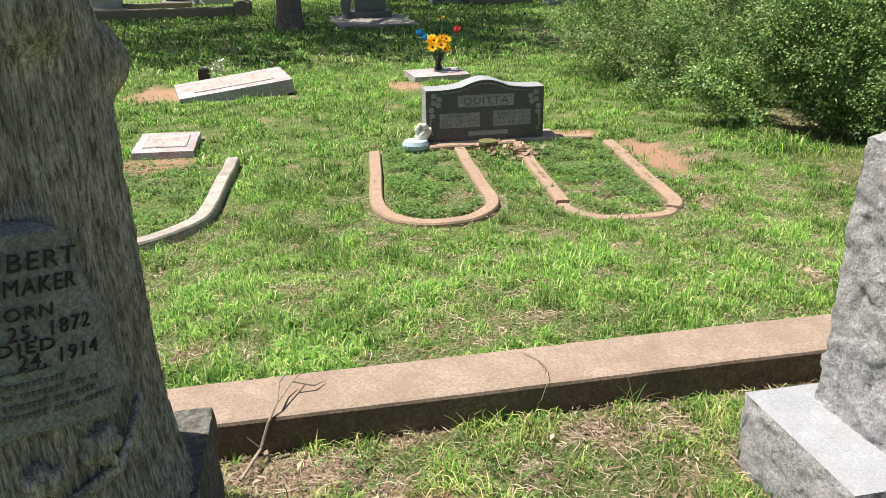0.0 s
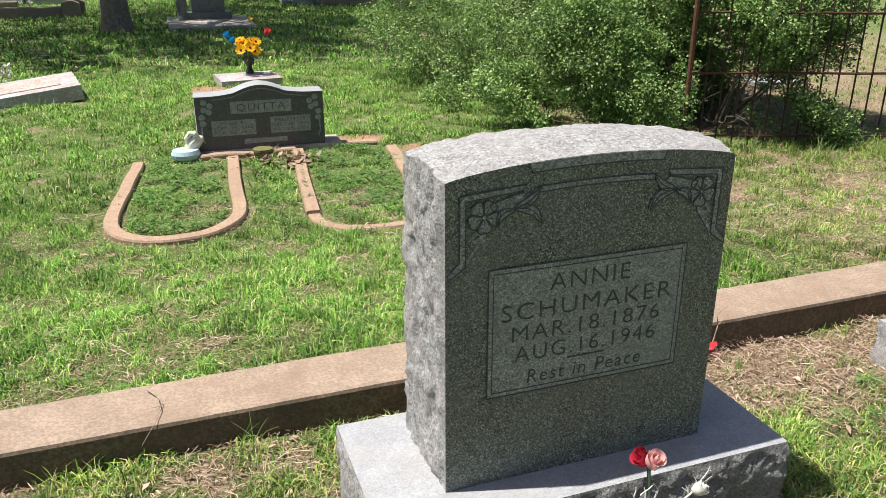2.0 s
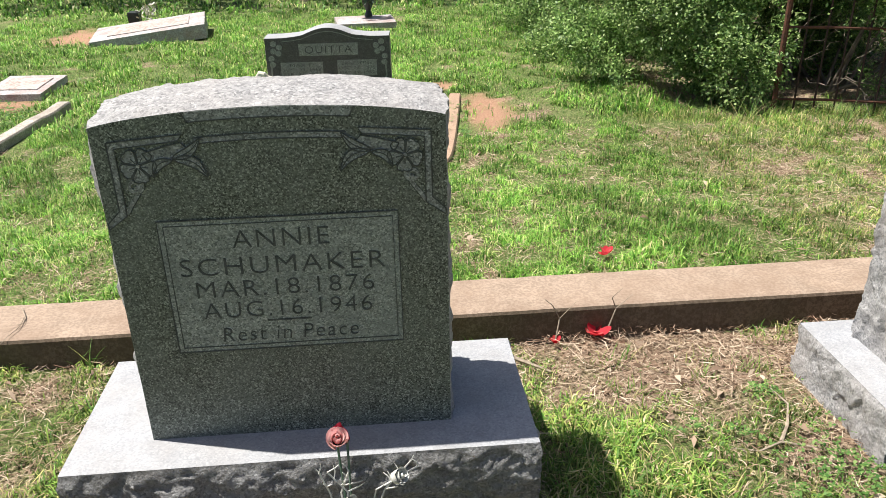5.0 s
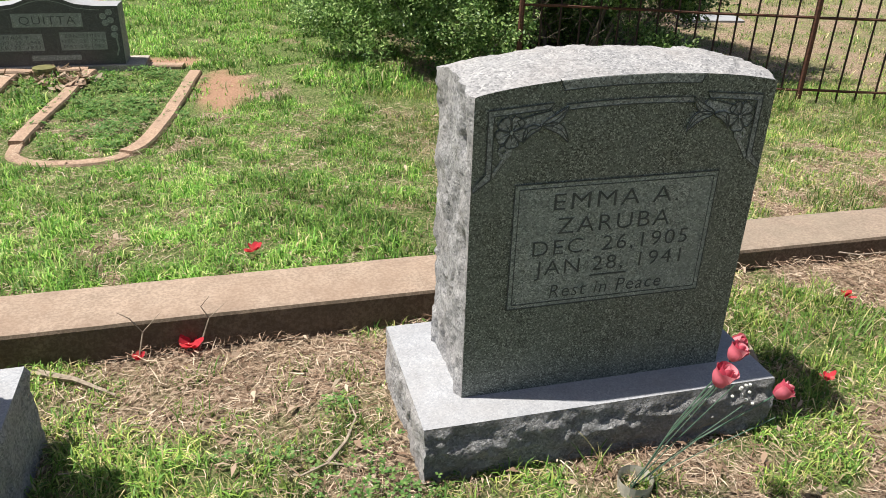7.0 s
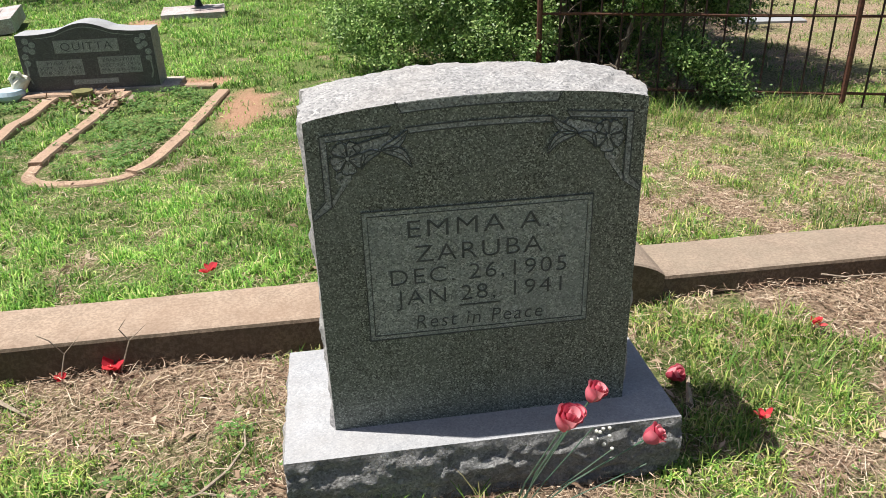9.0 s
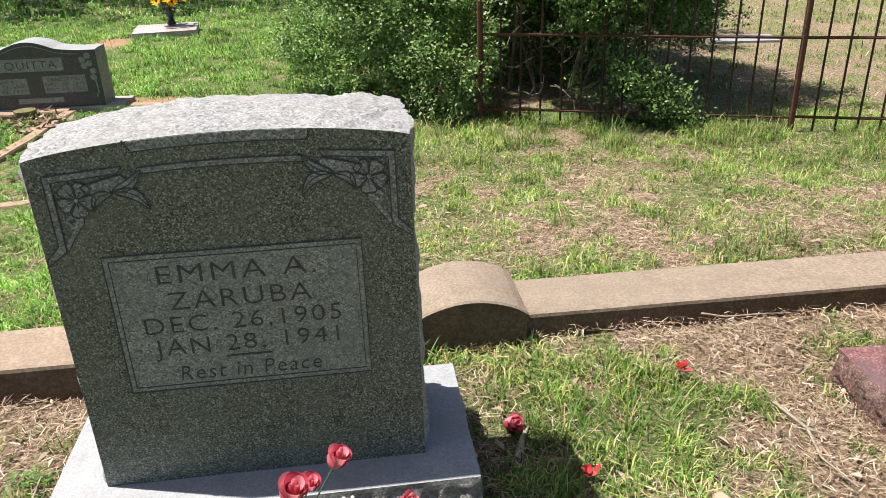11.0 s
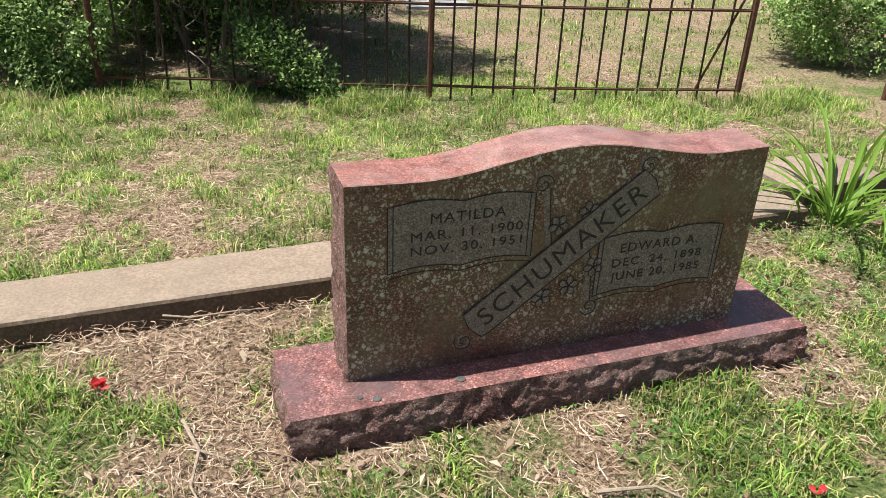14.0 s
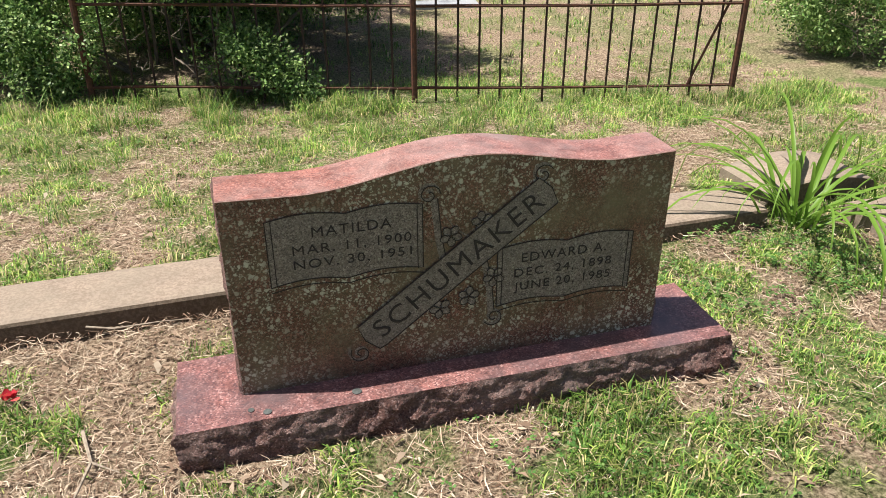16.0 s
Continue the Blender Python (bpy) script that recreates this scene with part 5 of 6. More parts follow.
def emma_flowers():
    s = thing("flower_bunch", "faded pink silk roses leaning from a plastic cup", "artificial flowers", (3.878, 1.25, 0))
    bm = bmesh.new()
    tube(bm, [(0, 0, -0.05), (0, 0, 0.05)], [0.036, 0.046], 20, False)
    tube(bm, [(0, 0, 0.05), (0, 0, -0.05)], [0.044, 0.034], 20, False)
    part("cup", bm, CLEAR_CUP, s, "dusty translucent plastic cup")
    for k, (e, sz) in enumerate((((0.08, -0.12, 0.415), 0.043), ((0.16, -0.05, 0.42), 0.036), ((0.28, -0.08, 0.32), 0.036), ((0.11, -0.09, 0.405), 0.03))):
        st = Vector((0.01 * k - 0.015, 0.008 * k, 0.0))
        e = Vector(e)
        m = st.lerp(e, 0.5) + Vector((-0.012, 0, 0.015))
        stem(s, [st, m, e], 0.0019)
        rose(s, e, e - m, sz, ROSE_PINK)
    for k in range(4):
        e = Vector((0.1 + 0.06 * k, -0.1 + 0.02 * (k % 3), 0.39 - 0.05 * k + 0.03 * (k % 2)))
        stem(s, [(0.006 * k - 0.02, 0.01, 0), e * 0.5 + Vector((-0.01, 0, 0.012)), e], 0.0013)
    bm = bmesh.new()
    for k in range(9):
        bmesh.ops.create_icosphere(bm, subdivisions=1, radius=0.0045, matrix=Matrix.Translation((0.175 + 0.02 * math.sin(k * 2.1), -0.1 + 0.015 * math.cos(k * 1.3), 0.36 + 0.025 * math.sin(k * 3.3))))
    part("filler_blossom", bm, WHITE_SPRIG, s, "tiny white filler blossoms")


emma_flowers()


def annie_flowers():
    s = thing("flower_bunch", "faded pink and crimson silk roses with bleached sprigs", "artificial flowers", (1.945, 1.24, 0))
    for e, way, mat, sz in (((-0.02, 0.015, 0.33), (0.1, -0.5, 0.7), PALE_PETAL, 0.037), ((0.0, 0.05, 0.305), (-0.6, 0.1, 0.6), ROSE_RED, 0.036)):
        stem(s, [(0, 0, -0.02), (e[0] * 0.6, e[1] * 0.5, 0.18), e], 0.003)
        rose(s, e, way, sz, mat)
    rng = np.random.default_rng(4)
    for cx, lean in ((-0.045, -0.03), (-0.02, 0.03), (0.08, 0.07), (0.06, 0.14), (-0.005, -0.06)):
        pts = [Vector((0.01, 0, -0.02)), Vector((cx * 0.6, 0.0, 0.1)), Vector((cx, 0.0, 0.2)), Vector((cx + lean * 0.7, 0.0, 0.26))]
        o = stem(s, pts, 0.0022, WHITE_SPRIG, "bleached_sprig")
        for j in range(4):
            b = pts[2].lerp(pts[3], j / 3)
            bm = bmesh.new()
            e = b + Vector((rng.normal(0, 0.02), rng.normal(0, 0.012), 0.018 + 0.012 * rng.random()))
            tube(bm, [b, b.lerp(e, 0.6) + Vector((0.003, 0, 0)), e], [0.0018, 0.0016, 0.0012], 4)
            part("twiglet", bm, WHITE_SPRIG, o)
    for c, sz in (((0.1, -0.005, 0.235), 0.03), ((-0.015, -0.01, 0.17), 0.03)):
        rose(s, c, (0.6, -0.4, 0.5), sz, WHITE_SPRIG, False, "bleached_bloom")


annie_flowers()


def loose_petals(x, y, size, mat, label, seed):
    rng = np.random.default_rng(seed)
    bm = bmesh.new()
    for k in range(9):
        a = k * 2.4 + rng.random()
        way = Vector((math.cos(a), math.sin(a), 0.2 + 0.8 * rng.random())).normalized()
        petal(bm, Vector((rng.normal(0, 0.15), rng.normal(0, 0.15), 0.1)) * size, way, Vector((rng.normal(0, 0.3), rng.normal(0, 0.3), 1)).normalized(), size * (0.4 + 0.35 * rng.random()), size * 0.55, 0.5 * (rng.random() - 0.3))
    o = part("fallen_flower", bm, mat, None, "", True)
    o.location = (x, y, gz(x, y) + 0.025)
    tagged(o, label, "fallen flower", "fallen silk flowers")


for k, (x, y, sz) in enumerate(((3.0, 2.8, 0.055), (2.77, 2.13, 0.065), (2.62, 2.1, 0.035), (5.1, 1.95, 0.04), (4.665, 1.52, 0.032), (6.71, 1.0, 0.025))):
    loose_petals(x, y, sz, PETAL_RED, "bright red fallen silk petals lying in the grass", 30 + k)
s = thing("fallen_rosebud", "crimson and pink silk rosebud fallen on the ground", "fallen flower", (4.495, 1.77, gz(4.495, 1.77)), group="fallen silk flowers")
rose(s, (0, 0, 0.02), (0.5, -0.6, 0.5), 0.042, ROSE_PINK)


def sunflowers():
    s = thing("flower_vase", "dark vase of yellow silk sunflowers with blue and red blooms", "flower vase", (1.98, 10.28, gz(1.98, 10.28) + 0.09))
    bm = bmesh.new()
    tube(bm, [(0, 0, 0), (0, 0, 0.02), (0, 0, 0.07), (0, 0, 0.17), (0, 0, 0.2)], [0.055, 0.05, 0.03, 0.075, 0.08], 14)
    part("vase", bm, BRONZE, s)
    rng = np.random.default_rng(2)
    for k in range(11):
        a = k * 2.4
        r = 0.05 + 0.045 * (k % 4)
        c = Vector((r * 1.2 * math.cos(a), r * math.sin(a) * 0.8 - 0.03, 0.34 + 0.06 * math.sin(k * 1.7)))
        way = (c - Vector((0, 0.12, 0.12))).normalized()
        u = way.orthogonal().normalized()
        v = way.cross(u)
        bm = bmesh.new()
        for j in range(14):
            out = u * math.cos(j * 0.449) + v * math.sin(j * 0.449)
            petal(bm, c + out * 0.012, (out + way * (0.2 + 0.15 * (j % 2))).normalized(), way, 0.06, 0.026, 0.1)
        o = part("sunflower", bm, YELLOW, s)
        bm = bmesh.new()
        bmesh.ops.create_icosphere(bm, subdivisions=1, radius=0.016, matrix=Matrix.Translation(c + way * 0.008))
        part("disc", bm, BROWN_DISC, o)
        stem(s, [(0, 0, 0.15), c - way * 0.02], 0.003)
    for c, m in (((-0.22, -0.02, 0.44), BLUE), ((-0.17, -0.05, 0.38), BLUE), ((0.24, 0, 0.46), PETAL_RED)):
        stem(s, [(0, 0, 0.15), c], 0.003)
        rose(s, c, c, 0.07, m, False, "silk_bloom")
    stem(s, [(0, 0, 0.15), (0.05, 0, 0.45), (0.07, 0, 0.64)], 0.004)
    rose(s, (0.07, 0, 0.64), (0.2, -0.2, 1), 0.03, YELLOW, True, "silk_bud")
    bm = bmesh.new()
    for k in range(26):
        a = rng.random() * math.tau
        way = Vector((math.cos(a), math.sin(a), rng.normal(0.1, 0.4))).normalized()
        petal(bm, Vector((0, 0, 0.24)) + way * 0.06, way, Vector((0, 0, 1)), 0.1, 0.035, -0.1)
    part("silk_leaves", bm, STEM, s, "dark green silk leaves")


sunflowers()


def slab_flowers():
    s = thing("flower_pot", "dark pot with cream silk flowers behind the sunken slab", "flower pot", (-1.0, 10.55, gz(-1.0, 10.55)))
    bm = bmesh.new()
    part("pot", box(bm, -0.12, 0.02, -0.08, 0.08, 0.0, 0.2, 0.015), BRONZE, s)
    bm = bmesh.new()
    rng = np.random.default_rng(9)
    for k in range(60):
        p = Vector((0.14 + rng.normal(0, 0.07), rng.normal(0, 0.06), 0.2 + rng.normal(0, 0.05)))
        way = Vector(rng.normal(0, 1, 3)).normalized()
        petal(bm, p, way, way.orthogonal().normalized(), 0.05, 0.03, 0.2)
    part("blossoms", bm, CREAM, s, "cream silk blossoms")
    stem(s, [(0.0, 0, 0.0), (0.1, 0, 0.1), (0.14, 0, 0.2)], 0.006)


slab_flowers()


def swan_planter():
    s = thing("swan_planter", "pale blue bowl with a cream ceramic swan beside the stone", "planter", (1.03, 6.38, gz(1.03, 6.38)))
    bm = bmesh.new()
    tube(bm, [(0, 0, 0.0), (0, 0, 0.03), (0, 0, 0.06), (0, 0, 0.09)], [0.07, 0.11, 0.115, 0.1], 20, True)
    part("bowl", bm, PALE_BLUE, s)
    bm = bmesh.new()
    tube(bm, [(0.03, 0.05, 0.06), (0.06, 0.06, 0.11), (0.1, 0.06, 0.15), (0.15, 0.05, 0.16)], [0.04, 0.06, 0.055, 0.02], 12)
    part("swan_body", bm, CREAM, s, "cream ceramic swan")
    bm = bmesh.new()
    tube(bm, [(0.04, 0.05, 0.12), (0.02, 0.04, 0.17), (0.05, 0.04, 0.21), (0.09, 0.03, 0.2), (0.12, 0.02, 0.18)], [0.03, 0.022, 0.022, 0.025, 0.006], 10)
    part("swan_neck", bm, CREAM, s)


swan_planter()


# ---- daylily ----
def daylily():
    rng = np.random.default_rng(12)
    s = thing("daylily", "green daylily clump with long arching leaves beside the kerb", "plant", (7.94, 2.2, gz(7.94, 2.2)))
    for k in range(42):
        a = k * 2.39996 + rng.normal(0, 0.2)
        ln = 0.5 + 0.5 * rng.random()
        arch = 0.7 + 0.9 * rng.random()
        out = Vector((math.cos(a), math.sin(a), 0))
        base = Vector((rng.normal(0, 0.045), rng.normal(0, 0.035), -0.01))
        w = 0.0075 + 0.005 * rng.random()
        side = Vector((-out.y, out.x, 0))
        bm = bmesh.new()
        rows = []
        p, ang = base, radians(80 - 46 * rng.random())
        for j in range(11):
            t = j / 10
            ww = w * (0.55 + 1.0 * t if t < 0.3 else 0.85 * (1 - ((t - 0.3) / 0.7) ** 2.2) + 0.03)
            up = Vector((-out.x * math.sin(ang), -out.y * math.sin(ang), math.cos(ang)))
            rows.append([bm.verts.new(p + side * ww * q + up * abs(q) * ww * 0.5) for q in (-1, 0, 1)])
            ang -= arch * (0.06 + 0.42 * t * t) * (1.0 if k % 7 else 1.7)
            ang = max(ang, radians(-75))
            p = p + (out * math.cos(ang) + Vector((0, 0, 1)) * math.sin(ang)) * ln / 10
            p.z = max(p.z, 0.01)
        for q, u in zip(rows, rows[1:]):
            for i in range(2):
                bm.faces.new((q[i], q[i + 1], u[i + 1], u[i]))
        part("leaf", bm, LILY, s, "", True)


daylily()


# ---- twigs ----
def twig(pts, r, label, forks=()):
    o = Vector(pts[0])
    s = thing("fallen_twig", label, "twig", tuple(o), group="fallen twigs")
    bm = bmesh.new()
    n = len(pts)
    tube(bm, [Vector(p) - o for p in pts], [r * (1 - 0.7 * i / (n - 1)) for i in range(n)], 6)
    part("branch", bm, TWIG, s)
    for f in forks:
        bm = bmesh.new()
        tube(bm, [Vector(p) - o for p in f], [r * 0.6] * (len(f) - 1) + [r * 0.2], 5)
        part("side_branch", bm, TWIG, s)


twig([(-0.22, 2.0, 0.02), (-0.16, 2.12, 0.04), (-0.13, 2.14, 0.12), (-0.1, 2.18, 0.16), (-0.05, 2.28, 0.175), (-0.02, 2.34, 0.17)], 0.006, "pale forked dead branch leaning over the kerb",
     [[(-0.1, 2.18, 0.16), (-0.09, 2.26, 0.19), (-0.06, 2.31, 0.2)], [(-0.05, 2.28, 0.175), (0.02, 2.28, 0.15), (0.06, 2.32, 0.14)], [(-0.16, 2.12, 0.04), (-0.2, 2.12, 0.09)]])
twig([(3.13, 1.5, 0.03), (3.19, 1.58, 0.025), (3.23, 1.66, 0.035), (3.22, 1.75, 0.03)], 0.006, "bare curved pale twig lying on pine straw", [[(3.13, 1.5, 0.03), (3.06, 1.48, 0.02), (2.99, 1.5, 0.02)], [(3.13, 1.5, 0.03), (3.24, 1.47, 0.02)]])
twig([(2.32, 2.1, 0.02), (2.45, 2.02, 0.03), (2.57, 1.93, 0.02)], 0.013, "short broken grey stick lying beside the kerb")
twig([(2.62, 2.1, 0.02), (2.64, 2.13, 0.1), (2.61, 2.12, 0.16), (2.58, 2.11, 0.19)], 0.003, "thin bare twig standing against the kerb", [[(2.64, 2.13, 0.1), (2.7, 2.14, 0.16)]])
twig([(2.8, 2.12, 0.02), (2.84, 2.14, 0.12), (2.82, 2.13, 0.17), (2.85, 2.12, 0.21)], 0.003, "thin bare twig standing against the kerb", [[(2.84, 2.14, 0.12), (2.9, 2.15, 0.17)]])
twig([(4.5, 1.62, 0.02), (4.53, 1.7, 0.03), (4.56, 1.76, 0.02)], 0.012, "short rough grey stick lying in the grass")
twig([(5.3, 1.75, 0.02), (5.33, 1.62, 0.02), (5.3, 1.5, 0.02), (5.33, 1.38, 0.02)], 0.006, "thin crooked grey twig in dry straw", [[(5.33, 1.62, 0.02), (5.4, 1.56, 0.02)]])
twig([(6.2, 1.18, 0.02), (6.34, 1.14, 0.03), (6.42, 1.05, 0.02)], 0.006, "thin crooked grey twig in the grass")
twig([(0.765, 2.36, 0.142), (0.80, 2.3, 0.14), (0.81, 2.22, 0.14), (0.795, 2.16, 0.138), (0.75, 2.1, 0.1)], 0.0022, "thin dried vine stem lying over the kerb", [[(0.81, 2.24, 0.14), (0.77, 2.235, 0.139)], [(0.80, 2.3, 0.14), (0.815, 2.25, 0.141), (0.785, 2.19, 0.139)]])
twig([(4.16, 2.24, 0.137), (4.19, 2.29, 0.139), (4.2, 2.34, 0.138)], 0.004, "short dark twig lying on the kerb")
twig([(5.28, 2.22, 0.06), (5.36, 2.2, 0.05), (5.5, 2.18, 0.06), (5.6, 2.2, 0.04)], 0.004, "dry weed stalks lying along the kerb")


def tuft(label, x, y, count, length, seed, spread=0.03):
    """A tuft of long grass blades."""
    rng = np.random.default_rng(seed)
    bm = bmesh.new()
    for k in range(count):
        a = rng.random() * math.tau
        out = Vector((math.cos(a), math.sin(a), 0))
        side = Vector((-out.y, out.x, 0)) * (0.002 + 0.0015 * rng.random())
        p = Vector((rng.normal(0, spread), rng.normal(0, spread * 0.6), -0.01))
        ln, ang = length * (0.5 + 0.7 * rng.random()), radians(88 - 30 * rng.random())
        rows = []
        for j in range(5):
            w = side * (1 - 0.23 * j)
            rows.append((bm.verts.new(p - w), bm.verts.new(p + w)))
            ang -= 0.12 + 0.3 * rng.random() * j / 3
            p = p + (out * math.cos(ang) + Vector((0, 0, math.sin(ang)))) * ln / 4
        for q, u in zip(rows, rows[1:]):
            bm.faces.new((q[0], q[1], u[1], u[0]))
    o = part("grass_tuft", bm, GRASS)
    o.location = (x, y, gz(x, y))
    tagged(o, label, "grass tuft", "long grass tufts", "stuff")


for k, (x, y, n, ln) in enumerate(((4.22, 2.1, 34, 0.2), (3.83, 1.34, 22, 0.13), (0.5, 2.07, 14, 0.14), (1.05, 2.06, 12, 0.15), (0.35, 2.08, 10, 0.16), (4.95, 1.95, 60, 0.14), (5.0, 1.78, 50, 0.13), (4.85, 1.72, 40, 0.12), (2.6, 1.45, 40, 0.11), (4.55, 1.45, 45, 0.1), (4.72, 1.75, 50, 0.12), (4.62, 1.2, 40, 0.09), (5.7, 1.3, 30, 0.08), (6.6, 1.25, 30, 0.08), (7.0, 1.35, 40, 0.09), (2.9, 1.25, 40, 0.09), (3.1, 1.15, 30, 0.08), (1.2, 1.2, 40, 0.09), (5.25, 4.75, 60, 0.24), (5.8, 4.65, 60, 0.26), (6.4, 4.6, 50, 0.2), (4.75, 5.1, 50, 0.24))):
    tuft("tuft of long green grass blades", x, y, n, ln, 70 + k, 0.03 if n < 36 else 0.08)


scatter = random.Random(17)
for k in range(54):
    x, y, ln = (scatter.uniform(3.9, 9.0), scatter.uniform(2.7, 4.5), 0.11) if k < 40 else (scatter.uniform(2.45, 3.25), scatter.uniform(1.25, 2.05), 0.07)
    tuft("small tuft of green grass in dry thatch", x, y, scatter.randint(26, 46), ln * scatter.uniform(0.75, 1.25), 200 + k, scatter.uniform(0.025, 0.055))


# ---- grass, straw and weeds ----
BLOCKS = ((1.27, 2.41, 1.30, 1.80), (3.34, 4.35, 1.395, 1.895), (5.55, 7.14, 1.5, 1.86), (-1.06, -0.26, 1.2, 1.99), (-6.0, 4.27, 2.145, 2.42), (4.26, 4.65, 2.2, 2.525), (4.65, 7.86, 2.245, 2.525),
          (7.95, 8.53, 2.37, 2.73), (8.19, 14.0, 1.965, 2.225), (1.1, 2.3, 6.36, 6.76), (-1.35, -0.79, 6.62, 7.38), (-1.36, 0.06, 9.2, 10.5), (1.53, 2.33, 9.75, 10.5), (1.1, 3.0, 17.4, 20.5), (8.0, 8.8, 7.75, 8.35))


def free(x, y, pad=0.0):
    ok = np.ones(len(x), bool)
    for a, b, c, d in BLOCKS:
        ok &= ~((x > a - pad) & (x < b + pad) & (y > c - pad) & (y < d + pad))
    return ok


def edge_free(x, y, reach=0.055):
    ok = np.ones(len(x), bool)
    for o in scene.objects:
        if o.name.startswith("grave_edging"):
            c = np.array([v.co[:2] for v in o.data.vertices])[::3]
            near = (x > c[:, 0].min() - 0.1) & (x < c[:, 0].max() + 0.1) & (y > c[:, 1].min() - 0.1) & (y < c[:, 1].max() + 0.1)
            i = np.nonzero(near)[0]
            if len(i):
                d = np.hypot(x[i, None] - c[None, :, 0], y[i, None] - c[None, :, 1]).min(1)
                ok[i[d < reach]] = False
    return ok


def grass(label, x0, x1, y0, y1, per_m2, long, wide, seed, mat):
    rng = np.random.default_rng(seed)
    n = int((x1 - x0) * (y1 - y0) * per_m2)
    x, y = rng.uniform(x0, x1, n), rng.uniform(y0, y1, n)
    clump = 0.55 * vnoise(x, y, 0.08, 31) + 0.45 * vnoise(x, y, 0.22, 32)
    clump = np.clip((clump - 0.5) * 3.0 + 0.48, 0, 1)
    c = cover(x, y)
    bare = red_soil(x, y)
    keep = (rng.random(n) < np.clip(c * (0.4 + 1.15 * clump), 0.04, 1) * (1 - 0.93 * bare)) & free(x, y)
    x, y, c, clump = x[keep], y[keep], c[keep], clump[keep]
    keep = edge_free(x, y)
    x, y, c, clump = x[keep], y[keep], c[keep], clump[keep]
    n = len(x)
    bed = np.maximum(np.maximum(blob(x, y, 0.95, 5.4, 0.4, 1.0), blob(x, y, 2.2, 5.4, 0.45, 1.1)), blob(x, y, -1.3, 5.5, 0.85, 1.1)) > 0
    rough = np.exp(-((y - (6.8 - 0.3 * x)) / 0.35) ** 2) * (x > 3.9)
    ln = long * (0.4 + 0.9 * rng.random(n)) * (0.55 + 0.6 * c) * (0.5 + 0.95 * clump) * (1 + 1.0 * rough) * np.where(bed, 0.55, 1)
    a = rng.uniform(0, math.tau, n)
    out = np.stack([np.cos(a), np.sin(a), np.zeros(n)], 1)
    side = np.stack([-np.sin(a), np.cos(a), np.zeros(n)], 1)
    lean = (0.15 + 1.35 * rng.random(n) ** 0.8)[:, None]
    w = (wide * (0.5 + 0.9 * rng.random(n)) * (0.75 + 0.5 * clump))[:, None]
    tone = np.repeat(0.8 * (vnoise(x, y, 0.45, 51) - 0.5) + 0.9 * (vnoise(x, y, 0.09, 52) - 0.5) + rng.normal(0, 0.3, n), 5)
    p = np.stack([x, y, ground_z(x, y) - 0.004], 1)
    up = np.array([0, 0, 1.0])
    l1 = ln[:, None]
    mid = p + (up * (1 - 0.25 * lean) + out * 0.45 * lean) * l1 * 0.55
    tip = mid + (up * (0.75 - 0.95 * lean) + out * (0.35 + 0.65 * lean)) * l1 * 0.5
    v = np.stack([p - side * w / 2, p + side * w / 2, mid + side * w * 0.42, mid - side * w * 0.42, tip], 1).reshape(-1, 3)
    i = np.arange(0, n * 5, 5)
    t = np.concatenate([np.stack([i, i + 1, i + 2], 1), np.stack([i, i + 2, i + 3], 1), np.stack([i + 3, i + 2, i + 4], 1)])
    return tagged(mesh_arrays("grass", v, t, mat, (("tone", np.clip(tone, -0.6, 0.6)),)), label, "grass", kind="stuff")


def straw(x0, x1, y0, y1, count, seed):
    """Dry needles lying on the bare ground."""
    rng = np.random.default_rng(seed)
    x, y = rng.uniform(x0, x1, count * 3), rng.uniform(y0, y1, count * 3)
    keep = (rng.random(len(x)) < np.clip(1.15 - cover(x, y), 0.3, 1)) & free(x, y, 0.0) & (red_soil(x, y) < 0.5)
    x, y = x[keep][:count], y[keep][:count]
    n = len(x)
    a = rng.uniform(0, math.tau, n)
    ln = (0.014 + 0.078 * rng.random(n) ** 2)[:, None]
    heap = 0.028 * step(1.9, 2.12, y) * (y < 2.25) * step(0.35, 0.6, vnoise(x, y, 0.3, 61)) * step(2.2, 2.5, x)
    d = np.stack([np.cos(a), np.sin(a), rng.normal(0, 0.12, n)], 1)
    side = np.stack([-np.sin(a), np.cos(a), rng.normal(0, 0.4, n)], 1) * (0.0005 + 0.0011 * rng.random(n) ** 2.4)[:, None]
    p = np.stack([x, y, ground_z(x, y) + rng.uniform(0.002, 0.022, n) + heap * rng.random(n)], 1)
    bend = side / np.linalg.norm(side, axis=1, keepdims=True) * ln * rng.normal(0, 0.12, n)[:, None]
    v = np.stack([p - d * ln / 2 - side, p - d * ln / 2 + side, p + bend + side, p + bend - side, p + d * ln / 2], 1).reshape(-1, 3)
    i = np.arange(0, n * 5, 5)
    t = np.concatenate([np.stack([i, i + 1, i + 2], 1), np.stack([i, i + 2, i + 3], 1), np.stack([i + 3, i + 2, i + 4], 1)])
    tagged(mesh_arrays("pine_straw", v, t, STRAW), "dry brown pine straw scattered on bare ground", "pine straw", kind="stuff")


